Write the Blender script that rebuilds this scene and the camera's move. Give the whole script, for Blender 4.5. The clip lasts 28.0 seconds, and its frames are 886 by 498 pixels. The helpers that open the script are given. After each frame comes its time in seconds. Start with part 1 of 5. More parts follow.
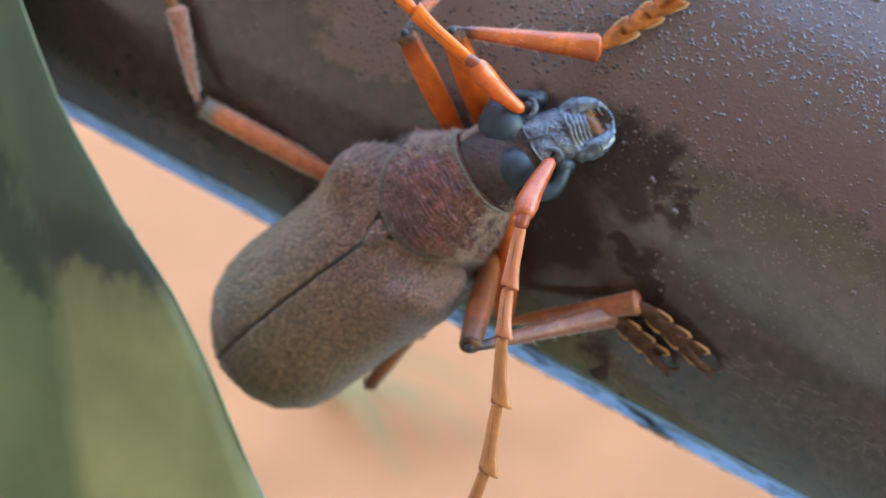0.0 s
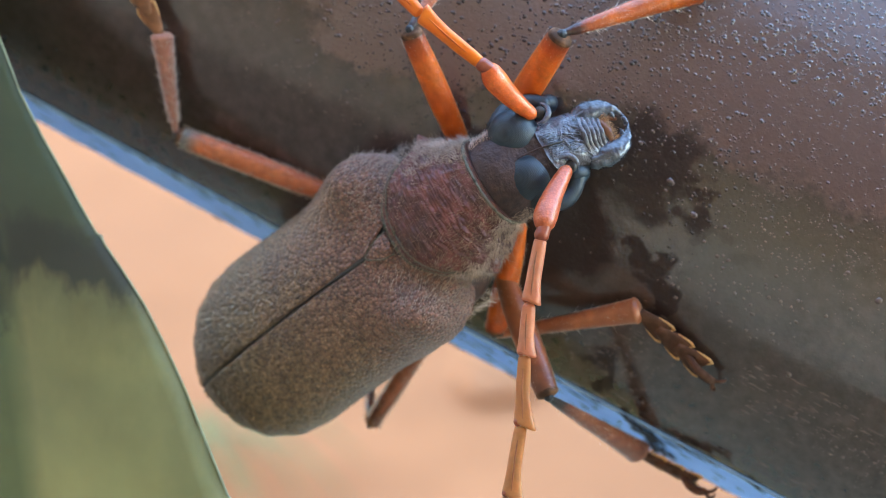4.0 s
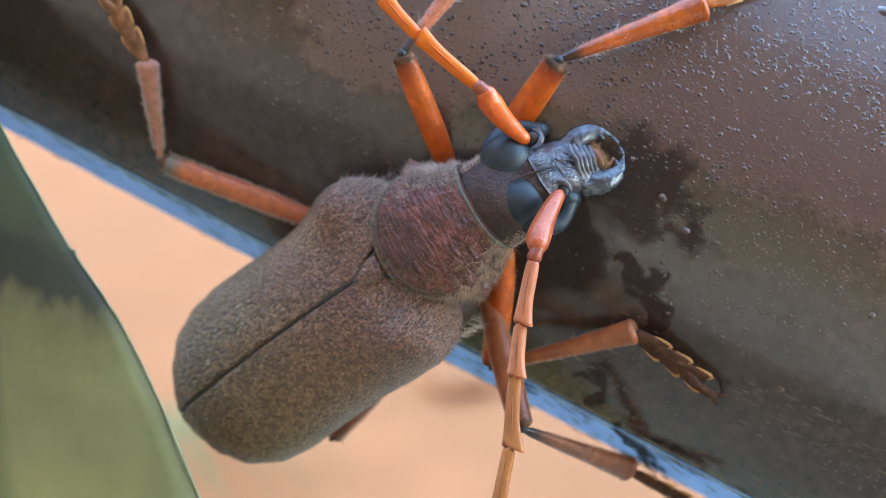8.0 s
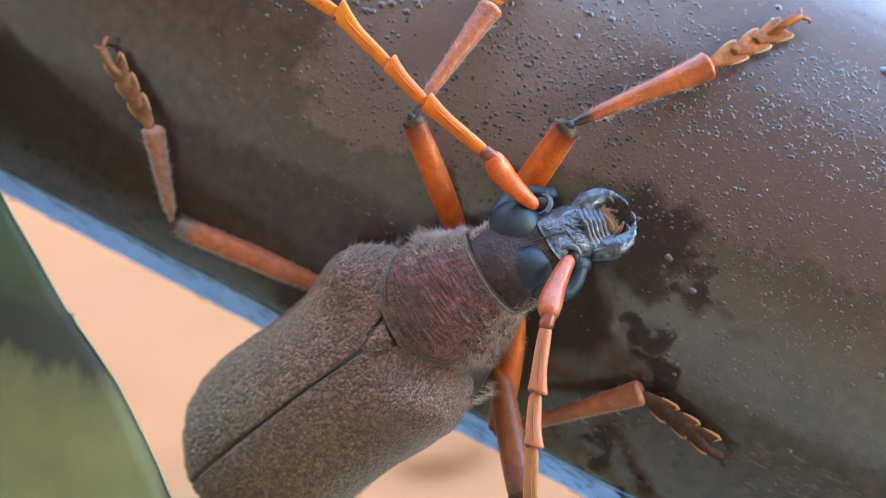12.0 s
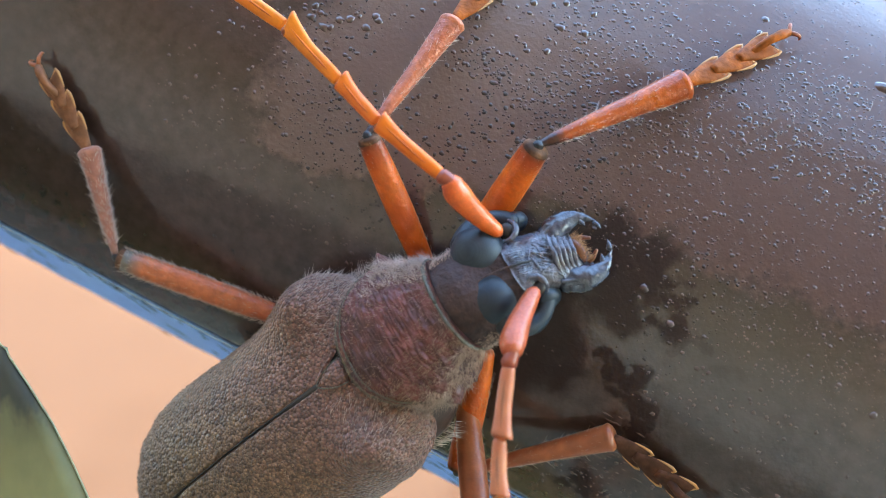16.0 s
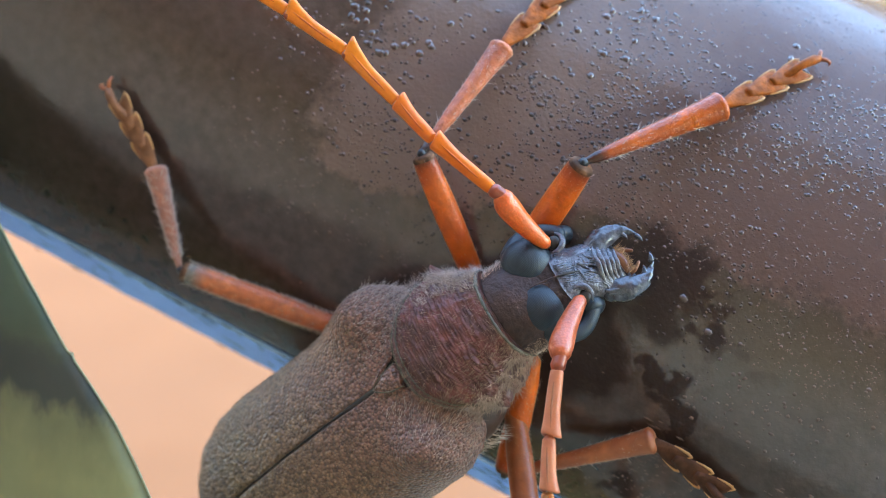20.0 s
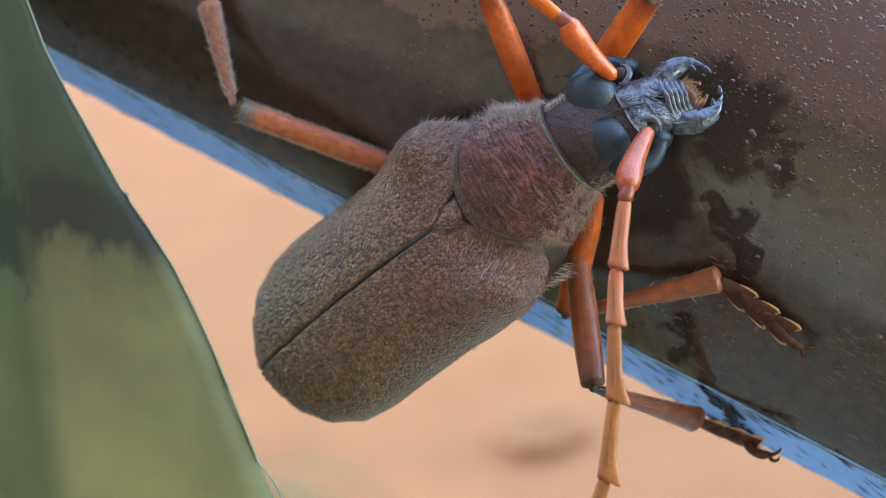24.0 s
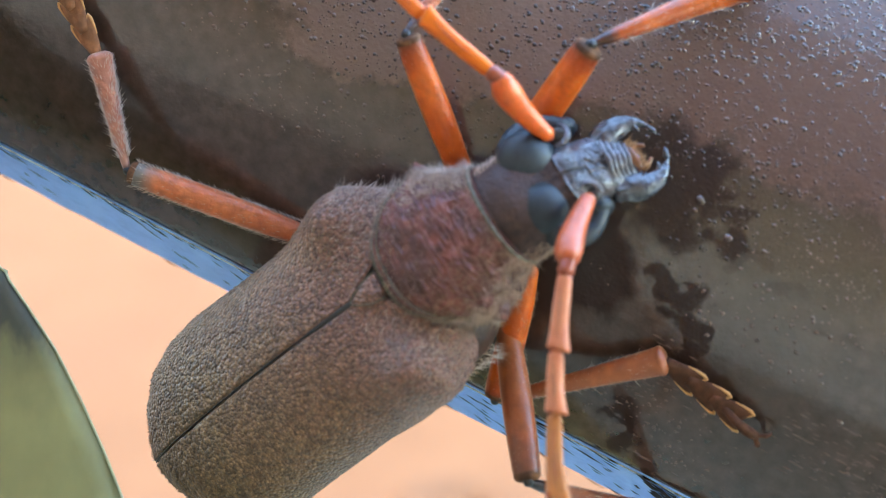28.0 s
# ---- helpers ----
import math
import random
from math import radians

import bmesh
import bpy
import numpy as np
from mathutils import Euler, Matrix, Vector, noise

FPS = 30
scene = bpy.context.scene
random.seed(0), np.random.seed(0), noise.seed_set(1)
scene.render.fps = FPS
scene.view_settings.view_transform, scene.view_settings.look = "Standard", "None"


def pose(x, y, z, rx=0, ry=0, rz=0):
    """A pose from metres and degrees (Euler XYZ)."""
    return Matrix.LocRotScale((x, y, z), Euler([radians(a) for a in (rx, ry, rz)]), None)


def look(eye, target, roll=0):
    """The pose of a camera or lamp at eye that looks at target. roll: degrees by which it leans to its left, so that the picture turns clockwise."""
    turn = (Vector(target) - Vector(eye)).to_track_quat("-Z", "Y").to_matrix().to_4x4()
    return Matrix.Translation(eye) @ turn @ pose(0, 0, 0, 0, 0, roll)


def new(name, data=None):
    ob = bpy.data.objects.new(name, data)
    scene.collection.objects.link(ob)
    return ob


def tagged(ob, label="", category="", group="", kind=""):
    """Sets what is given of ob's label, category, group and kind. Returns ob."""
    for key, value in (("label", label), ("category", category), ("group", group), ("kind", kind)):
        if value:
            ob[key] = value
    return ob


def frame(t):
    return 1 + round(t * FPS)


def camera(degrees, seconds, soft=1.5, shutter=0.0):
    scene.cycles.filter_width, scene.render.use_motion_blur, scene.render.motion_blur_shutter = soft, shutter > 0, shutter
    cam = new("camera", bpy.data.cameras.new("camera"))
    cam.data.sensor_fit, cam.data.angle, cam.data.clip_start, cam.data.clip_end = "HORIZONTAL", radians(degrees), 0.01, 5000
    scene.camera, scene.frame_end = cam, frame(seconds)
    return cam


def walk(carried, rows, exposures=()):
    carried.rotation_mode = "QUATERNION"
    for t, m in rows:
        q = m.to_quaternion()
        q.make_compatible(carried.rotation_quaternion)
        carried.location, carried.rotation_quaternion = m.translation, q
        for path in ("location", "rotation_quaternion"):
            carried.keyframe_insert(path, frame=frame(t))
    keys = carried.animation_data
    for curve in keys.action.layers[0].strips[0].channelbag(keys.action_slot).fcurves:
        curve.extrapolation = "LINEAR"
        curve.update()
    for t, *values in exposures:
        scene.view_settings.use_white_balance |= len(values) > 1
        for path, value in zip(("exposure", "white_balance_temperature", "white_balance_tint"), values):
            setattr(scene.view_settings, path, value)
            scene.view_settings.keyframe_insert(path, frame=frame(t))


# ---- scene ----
cam = camera(30.0, 28.0, soft=0.95)
PATH = [
    (0, 0.007969, -0.100822, 0.943037, 64.7755, 6.9795, 12.4408),
    (0.5, 0.002082, -0.103278, 0.940058, 67.6045, 5.7306, 10.5003),
    (1, -0.000127, -0.101057, 0.939674, 67.6153, 5.0493, 10.6637),
    (1.5, -0.001501, -0.099593, 0.940611, 66.8338, 4.3190, 9.0118),
    (2, -0.002572, -0.098490, 0.940872, 66.3928, 4.2516, 8.1261),
    (2.5, -0.002304, -0.095932, 0.945441, 62.2727, 5.2494, 7.9577),
    (3, -0.001535, -0.097875, 0.941541, 64.9898, 4.5527, 8.3220),
    (3.5, -0.001073, -0.098626, 0.939416, 66.2924, 4.2661, 8.4212),
    (5.5, -0.000122, -0.100699, 0.939948, 65.1884, 4.5936, 7.6932),
    (6, -0.000869, -0.099656, 0.939953, 65.1878, 4.2678, 7.6120),
    (6.5, -0.000070, -0.099786, 0.939685, 65.1824, 4.4417, 7.8610),
    (7, -0.001821, -0.098953, 0.940064, 65.2570, 4.2563, 7.4909),
    (7.5, -0.001850, -0.098535, 0.940195, 65.6000, 4.2250, 7.5520),
    (8, -0.002187, -0.098396, 0.940698, 65.7315, 4.2390, 7.0029),
    (8.5, -0.002549, -0.099514, 0.940819, 65.9982, 3.9242, 6.8161),
    (9, -0.003497, -0.099068, 0.940161, 66.2347, 3.8446, 6.7301),
    (9.5, -0.003736, -0.098955, 0.940053, 66.2124, 3.7781, 5.9232),
    (10, -0.004366, -0.097801, 0.940168, 66.6135, 3.6303, 6.0045),
    (10.5, -0.004539, -0.097542, 0.939771, 67.1682, 3.5088, 6.0274),
    (11, -0.005312, -0.099036, 0.940044, 67.4844, 3.3130, 5.2893),
    (11.5, -0.004811, -0.099317, 0.941149, 67.0174, 3.7593, 5.6773),
    (12, -0.004209, -0.098171, 0.939871, 68.2298, 3.8950, 5.9227),
    (12.5, -0.004801, -0.097834, 0.939955, 67.6386, 3.6216, 5.8142),
    (14.5, -0.001339, -0.094315, 0.938173, 66.2133, 5.1930, 8.8770),
    (15, -0.000122, -0.094505, 0.938040, 67.5600, 5.1240, 8.9428),
    (15.5, 0.000502, -0.093317, 0.937141, 68.7653, 5.0765, 8.6570),
    (16, 0.000366, -0.092476, 0.937254, 69.5643, 4.9446, 8.0790),
    (16.5, -0.000298, -0.092780, 0.937654, 70.6021, 4.8677, 7.7195),
    (17, -0.000285, -0.093487, 0.937980, 71.5266, 4.7865, 7.4324),
    (17.5, -0.000382, -0.094285, 0.937791, 72.5469, 4.7836, 7.3353),
    (18, -0.000456, -0.094992, 0.937633, 73.2636, 4.7262, 7.2620),
    (18.5, -0.000540, -0.096166, 0.937627, 73.8252, 4.6951, 7.3850),
    (19, -0.000453, -0.097131, 0.937922, 73.3807, 4.8250, 7.7600),
    (19.5, -0.000336, -0.097929, 0.937789, 72.4076, 4.8992, 8.2386),
    (20, -0.000723, -0.097725, 0.937148, 71.3850, 4.9852, 8.6024),
    (20.5, -0.001590, -0.097626, 0.935378, 70.5215, 4.8432, 8.5858),
    (21, -0.001571, -0.096552, 0.935153, 68.5017, 5.0677, 9.0421),
    (21.5, -0.001335, -0.096590, 0.934398, 66.3094, 5.3023, 9.6686),
    (22, -0.001905, -0.096484, 0.934740, 66.6105, 5.3009, 9.5510),
    (22.5, -0.002459, -0.096874, 0.934698, 66.6510, 5.3078, 9.3363),
    (24.5, -0.003153, -0.097799, 0.933013, 68.8525, 4.9160, 9.3709),
    (25, -0.003102, -0.097964, 0.932913, 69.2242, 4.8381, 9.3250),
    (25.5, -0.003160, -0.097881, 0.933273, 69.1586, 4.9631, 9.3214),
    (26, -0.003442, -0.097863, 0.933323, 69.4197, 4.7963, 9.3516),
    (26.5, -0.002769, -0.097380, 0.934354, 69.6968, 4.9371, 9.2383),
    (27, -0.002287, -0.091738, 0.934348, 69.2212, 4.3137, 7.3860),
    (27.5, -0.003334, -0.090121, 0.934361, 68.4604, 4.3790, 6.7359),
    (28, -0.005508, -0.090038, 0.931076, 70.1187, 3.8241, 6.0274),
]
walk(cam, [(t, pose(*row)) for t, *row in PATH], exposures=((0.0, 4.64), (1.0, 4.68), (3.0, 4.67), (8.0, 4.71), (12.0, 4.74), (16.0, 4.7), (17.0, 4.62), (18.0, 4.49), (19.0, 4.46), (20.0, 4.66), (21.0, 4.62), (22.0, 4.48), (25.0, 4.53), (26.0, 4.6), (27.0, 4.73), (28.0, 4.89)))
cam.data.dof.use_dof = True
cam.data.dof.focus_distance = 0.0812
cam.data.dof.aperture_fstop = 46.0

# ---- daylight: sun behind the added roof, open blue sky in front ----
world = bpy.data.worlds.new("sky")
scene.world = world
world.use_nodes = True
wn = world.node_tree
sky = wn.nodes.new("ShaderNodeTexSky")
sky.sky_type, sky.sun_disc = "NISHITA", False
sky.sun_elevation, sky.sun_rotation = radians(16), radians(200)
sky.air_density, sky.dust_density, sky.ozone_density = 1.0, 0.6, 1.6
wn.nodes["Background"].inputs["Strength"].default_value = 0.15
wn.links.new(sky.outputs[0], wn.nodes["Background"].inputs["Color"])
sun = new("sun", bpy.data.lights.new("sun", "SUN"))
sun.data.energy, sun.data.angle, sun.data.color = 2.5, radians(0.6), (1.0, 0.95, 0.88)
sun.matrix_world = look((0, 0, 5), (math.sin(radians(20)) * math.cos(radians(16)), math.cos(radians(20)) * math.cos(radians(16)), 5 - math.sin(radians(16))))

# ---- the rail's own frame: x along the tube, units of one tube radius ----
RADIUS = 0.020
RAIL = Matrix(((0.8829, 0.4695, 0.0, 0.0), (-0.1984, 0.3732, -0.9063, 0.0), (-0.4255, 0.8002, 0.4226, 0.9), (0, 0, 0, 1)))


def at_rail(x, y, z):
    """A place given in tube radii in the rail's frame, in world metres."""
    return RAIL @ (Vector((x, y, z)) * RADIUS)


# ---------------------------------------------------------------- materials
def material(name, colour, rough=0.5, metal=0.0, spread=0.25, size=900.0, bump=0.0, bump_size=2500.0, second=None,
             second_size=160.0, coat=0.0, sss=0.0, ior=1.5, sheen=0.0, rough_spread=0.12):
    """Two scales of colour variation, grain relief and uneven gloss."""
    m = bpy.data.materials.new(name)
    m.use_nodes = True
    n, l = m.node_tree.nodes, m.node_tree.links
    b = n["Principled BSDF"]
    b.inputs["Metallic"].default_value, b.inputs["IOR"].default_value = metal, ior
    b.inputs["Coat Weight"].default_value, b.inputs["Coat Roughness"].default_value = coat, 0.04
    b.inputs["Subsurface Weight"].default_value = sss
    b.inputs["Subsurface Radius"].default_value, b.inputs["Subsurface Scale"].default_value = (1.0, 0.35, 0.1), 0.0006
    b.inputs["Sheen Weight"].default_value = sheen
    co = n.new("ShaderNodeTexCoord")

    def grain(scale, detail):
        g = n.new("ShaderNodeTexNoise")
        g.inputs["Scale"].default_value, g.inputs["Detail"].default_value = scale, detail
        l.new(co.outputs["Object"], g.inputs["Vector"])
        return g

    fine, broad = grain(size, 4), grain(second_size, 3)
    dark, light = tuple(c * (1 - spread) for c in colour), tuple(min(1, c * (1 + spread)) for c in colour)
    ramp = n.new("ShaderNodeValToRGB")
    ramp.color_ramp.elements[0].position, ramp.color_ramp.elements[1].position = 0.3, 0.7
    ramp.color_ramp.elements[0].color, ramp.color_ramp.elements[1].color = (*dark, 1), (*light, 1)
    l.new(fine.outputs["Fac"], ramp.inputs["Fac"])
    mix = n.new("ShaderNodeMix")
    mix.data_type = "RGBA"
    pick = n.new("ShaderNodeValToRGB")
    pick.color_ramp.elements[0].position, pick.color_ramp.elements[1].position = 0.42, 0.66
    l.new(broad.outputs["Fac"], pick.inputs["Fac"])
    l.new(pick.outputs["Color"], mix.inputs["Factor"])
    l.new(ramp.outputs["Color"], mix.inputs["A"])
    mix.inputs["B"].default_value = (*(second or colour), 1)
    l.new(mix.outputs["Result"], b.inputs["Base Color"])
    gloss = n.new("ShaderNodeMapRange")
    gloss.inputs["To Min"].default_value, gloss.inputs["To Max"].default_value = max(0.02, rough - rough_spread), rough + rough_spread
    l.new(broad.outputs["Fac"], gloss.inputs["Value"])
    l.new(gloss.outputs["Result"], b.inputs["Roughness"])
    if bump:
        rel = grain(bump_size, 3)
        bp = n.new("ShaderNodeBump")
        bp.inputs["Strength"].default_value, bp.inputs["Distance"].default_value = bump, 0.0001
        l.new(rel.outputs["Fac"], bp.inputs["Height"])
        l.new(bp.outputs["Normal"], b.inputs["Normal"])
    return m


def along(m, stops, length, grey=None):
    """Colours a limb along its own length (local y, metres) in place of its second colour."""
    n, l = m.node_tree.nodes, m.node_tree.links
    co = next(x for x in n if x.bl_idname == "ShaderNodeTexCoord")
    mix = next(x for x in n if x.bl_idname == "ShaderNodeMix")
    sep, span, ramp, mul = (n.new(i) for i in ("ShaderNodeSeparateXYZ", "ShaderNodeMapRange", "ShaderNodeValToRGB", "ShaderNodeMix"))
    l.new(co.outputs["Object"], sep.inputs[0])
    span.inputs["From Max"].default_value = length
    l.new(sep.outputs["Y"], span.inputs["Value"])
    l.new(span.outputs["Result"], ramp.inputs["Fac"])
    e = ramp.color_ramp.elements
    e[0].position, e[0].color = stops[0][0], (*stops[0][1], 1)
    e[1].position, e[1].color = stops[-1][0], (*stops[-1][1], 1)
    for p, c in stops[1:-1]:
        e.new(p).color = (*c, 1)
    mul.data_type, mul.blend_type = "RGBA", "MULTIPLY"
    mul.inputs["Factor"].default_value = 1.0
    target = n["Principled BSDF"].inputs["Base Color"]
    l.new(mix.outputs["Result"], mul.inputs["A"])
    l.new(ramp.outputs["Color"], mul.inputs["B"])
    l.new(mul.outputs["Result"], target)
    if grey:
        end, fac = n.new("ShaderNodeMix"), n.new("ShaderNodeMapRange")
        end.data_type = "RGBA"
        fac.inputs["From Min"].default_value, fac.inputs["From Max"].default_value = grey[1], grey[2]
        l.new(span.outputs["Result"], fac.inputs["Value"])
        l.new(fac.outputs["Result"], end.inputs["Factor"])
        l.new(mul.outputs["Result"], end.inputs["A"])
        end.inputs["B"].default_value = (*grey[0], 1)
        l.new(end.outputs["Result"], target)
    return m


def granulate(m, scale, low, high, bump, jitter=1.0, depth=0.00006, reach=0.6, uneven=0.0):
    """Close-set grains: relief, and a colour shift from the hollows to the tips; uneven sets single grains apart."""
    n, l = m.node_tree.nodes, m.node_tree.links
    b = n["Principled BSDF"]
    co = next(x for x in n if x.bl_idname == "ShaderNodeTexCoord")
    base = b.inputs["Base Color"].links[0].from_socket
    cell, ramp, mul, bp = (n.new(i) for i in ("ShaderNodeTexVoronoi", "ShaderNodeValToRGB", "ShaderNodeMix", "ShaderNodeBump"))
    cell.inputs["Scale"].default_value, cell.inputs["Randomness"].default_value = scale, jitter
    l.new(co.outputs["Object"], cell.inputs["Vector"])
    e = ramp.color_ramp.elements
    e[0].position, e[0].color = 0.12, (*high, 1)
    e[1].position, e[1].color = reach, (*low, 1)
    l.new(cell.outputs["Distance"], ramp.inputs["Fac"])
    mul.data_type, mul.blend_type = "RGBA", "MULTIPLY"
    mul.inputs["Factor"].default_value = 1.0
    l.new(base, mul.inputs["A"])
    l.new(ramp.outputs["Color"], mul.inputs["B"])
    l.new(mul.outputs["Result"], b.inputs["Base Color"])
    if uneven:
        sep, tone, own = n.new("ShaderNodeSeparateColor"), n.new("ShaderNodeMapRange"), n.new("ShaderNodeMix")
        l.new(cell.outputs["Color"], sep.inputs[0])
        tone.interpolation_type = "SMOOTHERSTEP"
        tone.inputs["To Min"].default_value, tone.inputs["To Max"].default_value = 1 - uneven, 1 + uneven
        l.new(sep.outputs[0], tone.inputs["Value"])
        own.data_type, own.blend_type = "RGBA", "MULTIPLY"
        own.inputs["Factor"].default_value = 1.0
        l.new(mul.outputs["Result"], own.inputs["A"])
        l.new(tone.outputs["Result"], own.inputs["B"])
        l.new(own.outputs["Result"], b.inputs["Base Color"])
    bp.invert = True
    bp.inputs["Strength"].default_value, bp.inputs["Distance"].default_value = bump, depth
    l.new(cell.outputs["Distance"], bp.inputs["Height"])
    if b.inputs["Normal"].links:
        l.new(b.inputs["Normal"].links[0].from_socket, bp.inputs["Normal"])
    l.new(bp.outputs["Normal"], b.inputs["Normal"])
    return m


def fade_to(m, colour, start, end):
    """A second pigment that takes over along the body (local y, metres), in cloudy patches."""
    n, l = m.node_tree.nodes, m.node_tree.links
    b = n["Principled BSDF"]
    co = next(x for x in n if x.bl_idname == "ShaderNodeTexCoord")
    base = b.inputs["Base Color"].links[0].from_socket
    sep, cloud, add, span, mix = (n.new(i) for i in ("ShaderNodeSeparateXYZ", "ShaderNodeTexNoise", "ShaderNodeMath", "ShaderNodeMapRange", "ShaderNodeMix"))
    cloud.inputs["Scale"].default_value, cloud.inputs["Detail"].default_value = 420.0, 4.0
    l.new(co.outputs["Object"], sep.inputs[0])
    l.new(co.outputs["Object"], cloud.inputs["Vector"])
    add.operation, add.inputs[1].default_value = "MULTIPLY_ADD", 0.008
    l.new(cloud.outputs["Fac"], add.inputs[0])
    l.new(sep.outputs["Y"], add.inputs[2])
    span.inputs["From Min"].default_value, span.inputs["From Max"].default_value = start, end
    l.new(add.outputs["Value"], span.inputs["Value"])
    mix.data_type = "RGBA"
    l.new(span.outputs["Result"], mix.inputs["Factor"])
    l.new(base, mix.inputs["A"])
    mix.inputs["B"].default_value = (*colour, 1)
    l.new(mix.outputs["Result"], b.inputs["Base Color"])
    return m


paint = material("brown_gloss_paint", (0.060, 0.036, 0.029), 0.06, spread=0.3, size=1400, second=(0.054, 0.036, 0.028), second_size=55,
                 bump=0.22, bump_size=4600, coat=0.6, ior=1.58, rough_spread=0.03)
# slow waviness of the hand-painted coat
pn, pl = paint.node_tree.nodes, paint.node_tree.links
wave, wave_bump = pn.new("ShaderNodeTexNoise"), pn.new("ShaderNodeBump")
wave.inputs["Scale"].default_value, wave.inputs["Detail"].default_value = 300.0, 3.0
wave_bump.inputs["Strength"].default_value, wave_bump.inputs["Distance"].default_value = 0.42, 0.0003
pl.new(next(x for x in pn if x.bl_idname == "ShaderNodeTexCoord").outputs["Object"], wave.inputs["Vector"])
pl.new(wave.outputs["Fac"], wave_bump.inputs["Height"])
pl.new(wave_bump.outputs["Normal"], next(x for x in pn if x.bl_idname == "ShaderNodeBump" and x != wave_bump).inputs["Normal"])


def stain_and_shade(m, spots, colour, coat):
    """Ragged dull maroon stains with the beetle's shadow and reflection painted in: spots (x, angle, half length, half
    angle, how faint) on the tube.
    """
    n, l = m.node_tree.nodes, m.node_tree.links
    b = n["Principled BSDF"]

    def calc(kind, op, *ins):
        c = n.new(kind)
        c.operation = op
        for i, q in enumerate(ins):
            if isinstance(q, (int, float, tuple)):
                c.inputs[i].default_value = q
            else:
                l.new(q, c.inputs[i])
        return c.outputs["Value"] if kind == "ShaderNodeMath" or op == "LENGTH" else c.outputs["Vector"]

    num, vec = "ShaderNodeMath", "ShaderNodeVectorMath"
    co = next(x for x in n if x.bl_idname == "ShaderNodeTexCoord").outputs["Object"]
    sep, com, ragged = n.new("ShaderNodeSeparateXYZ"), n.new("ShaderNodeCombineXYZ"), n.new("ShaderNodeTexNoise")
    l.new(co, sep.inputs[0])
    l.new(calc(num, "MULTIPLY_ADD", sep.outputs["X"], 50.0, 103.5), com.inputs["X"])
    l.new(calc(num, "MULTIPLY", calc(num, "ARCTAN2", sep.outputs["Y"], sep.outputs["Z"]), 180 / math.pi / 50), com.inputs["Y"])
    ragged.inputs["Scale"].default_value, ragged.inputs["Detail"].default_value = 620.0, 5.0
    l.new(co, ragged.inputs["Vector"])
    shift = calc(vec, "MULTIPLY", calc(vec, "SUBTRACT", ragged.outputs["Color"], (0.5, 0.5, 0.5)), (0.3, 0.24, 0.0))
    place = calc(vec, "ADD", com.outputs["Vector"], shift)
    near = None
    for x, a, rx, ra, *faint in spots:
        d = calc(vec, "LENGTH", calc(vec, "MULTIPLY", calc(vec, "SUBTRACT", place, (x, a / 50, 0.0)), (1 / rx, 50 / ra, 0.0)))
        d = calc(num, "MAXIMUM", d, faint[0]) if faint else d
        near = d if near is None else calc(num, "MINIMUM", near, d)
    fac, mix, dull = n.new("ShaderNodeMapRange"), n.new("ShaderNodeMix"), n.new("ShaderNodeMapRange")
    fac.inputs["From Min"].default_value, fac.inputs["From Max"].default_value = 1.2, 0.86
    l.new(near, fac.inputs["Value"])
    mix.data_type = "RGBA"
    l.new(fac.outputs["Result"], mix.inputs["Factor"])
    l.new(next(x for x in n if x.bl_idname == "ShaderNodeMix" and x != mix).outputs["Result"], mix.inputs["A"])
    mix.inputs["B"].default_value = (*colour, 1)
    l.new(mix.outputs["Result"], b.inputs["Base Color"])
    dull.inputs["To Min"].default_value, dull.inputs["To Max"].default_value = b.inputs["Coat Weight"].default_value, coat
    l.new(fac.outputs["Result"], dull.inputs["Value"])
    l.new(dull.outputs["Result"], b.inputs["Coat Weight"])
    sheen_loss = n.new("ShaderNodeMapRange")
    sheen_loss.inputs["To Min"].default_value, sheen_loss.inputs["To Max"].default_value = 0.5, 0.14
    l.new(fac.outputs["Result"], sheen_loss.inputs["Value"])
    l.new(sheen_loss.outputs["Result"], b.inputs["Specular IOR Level"])


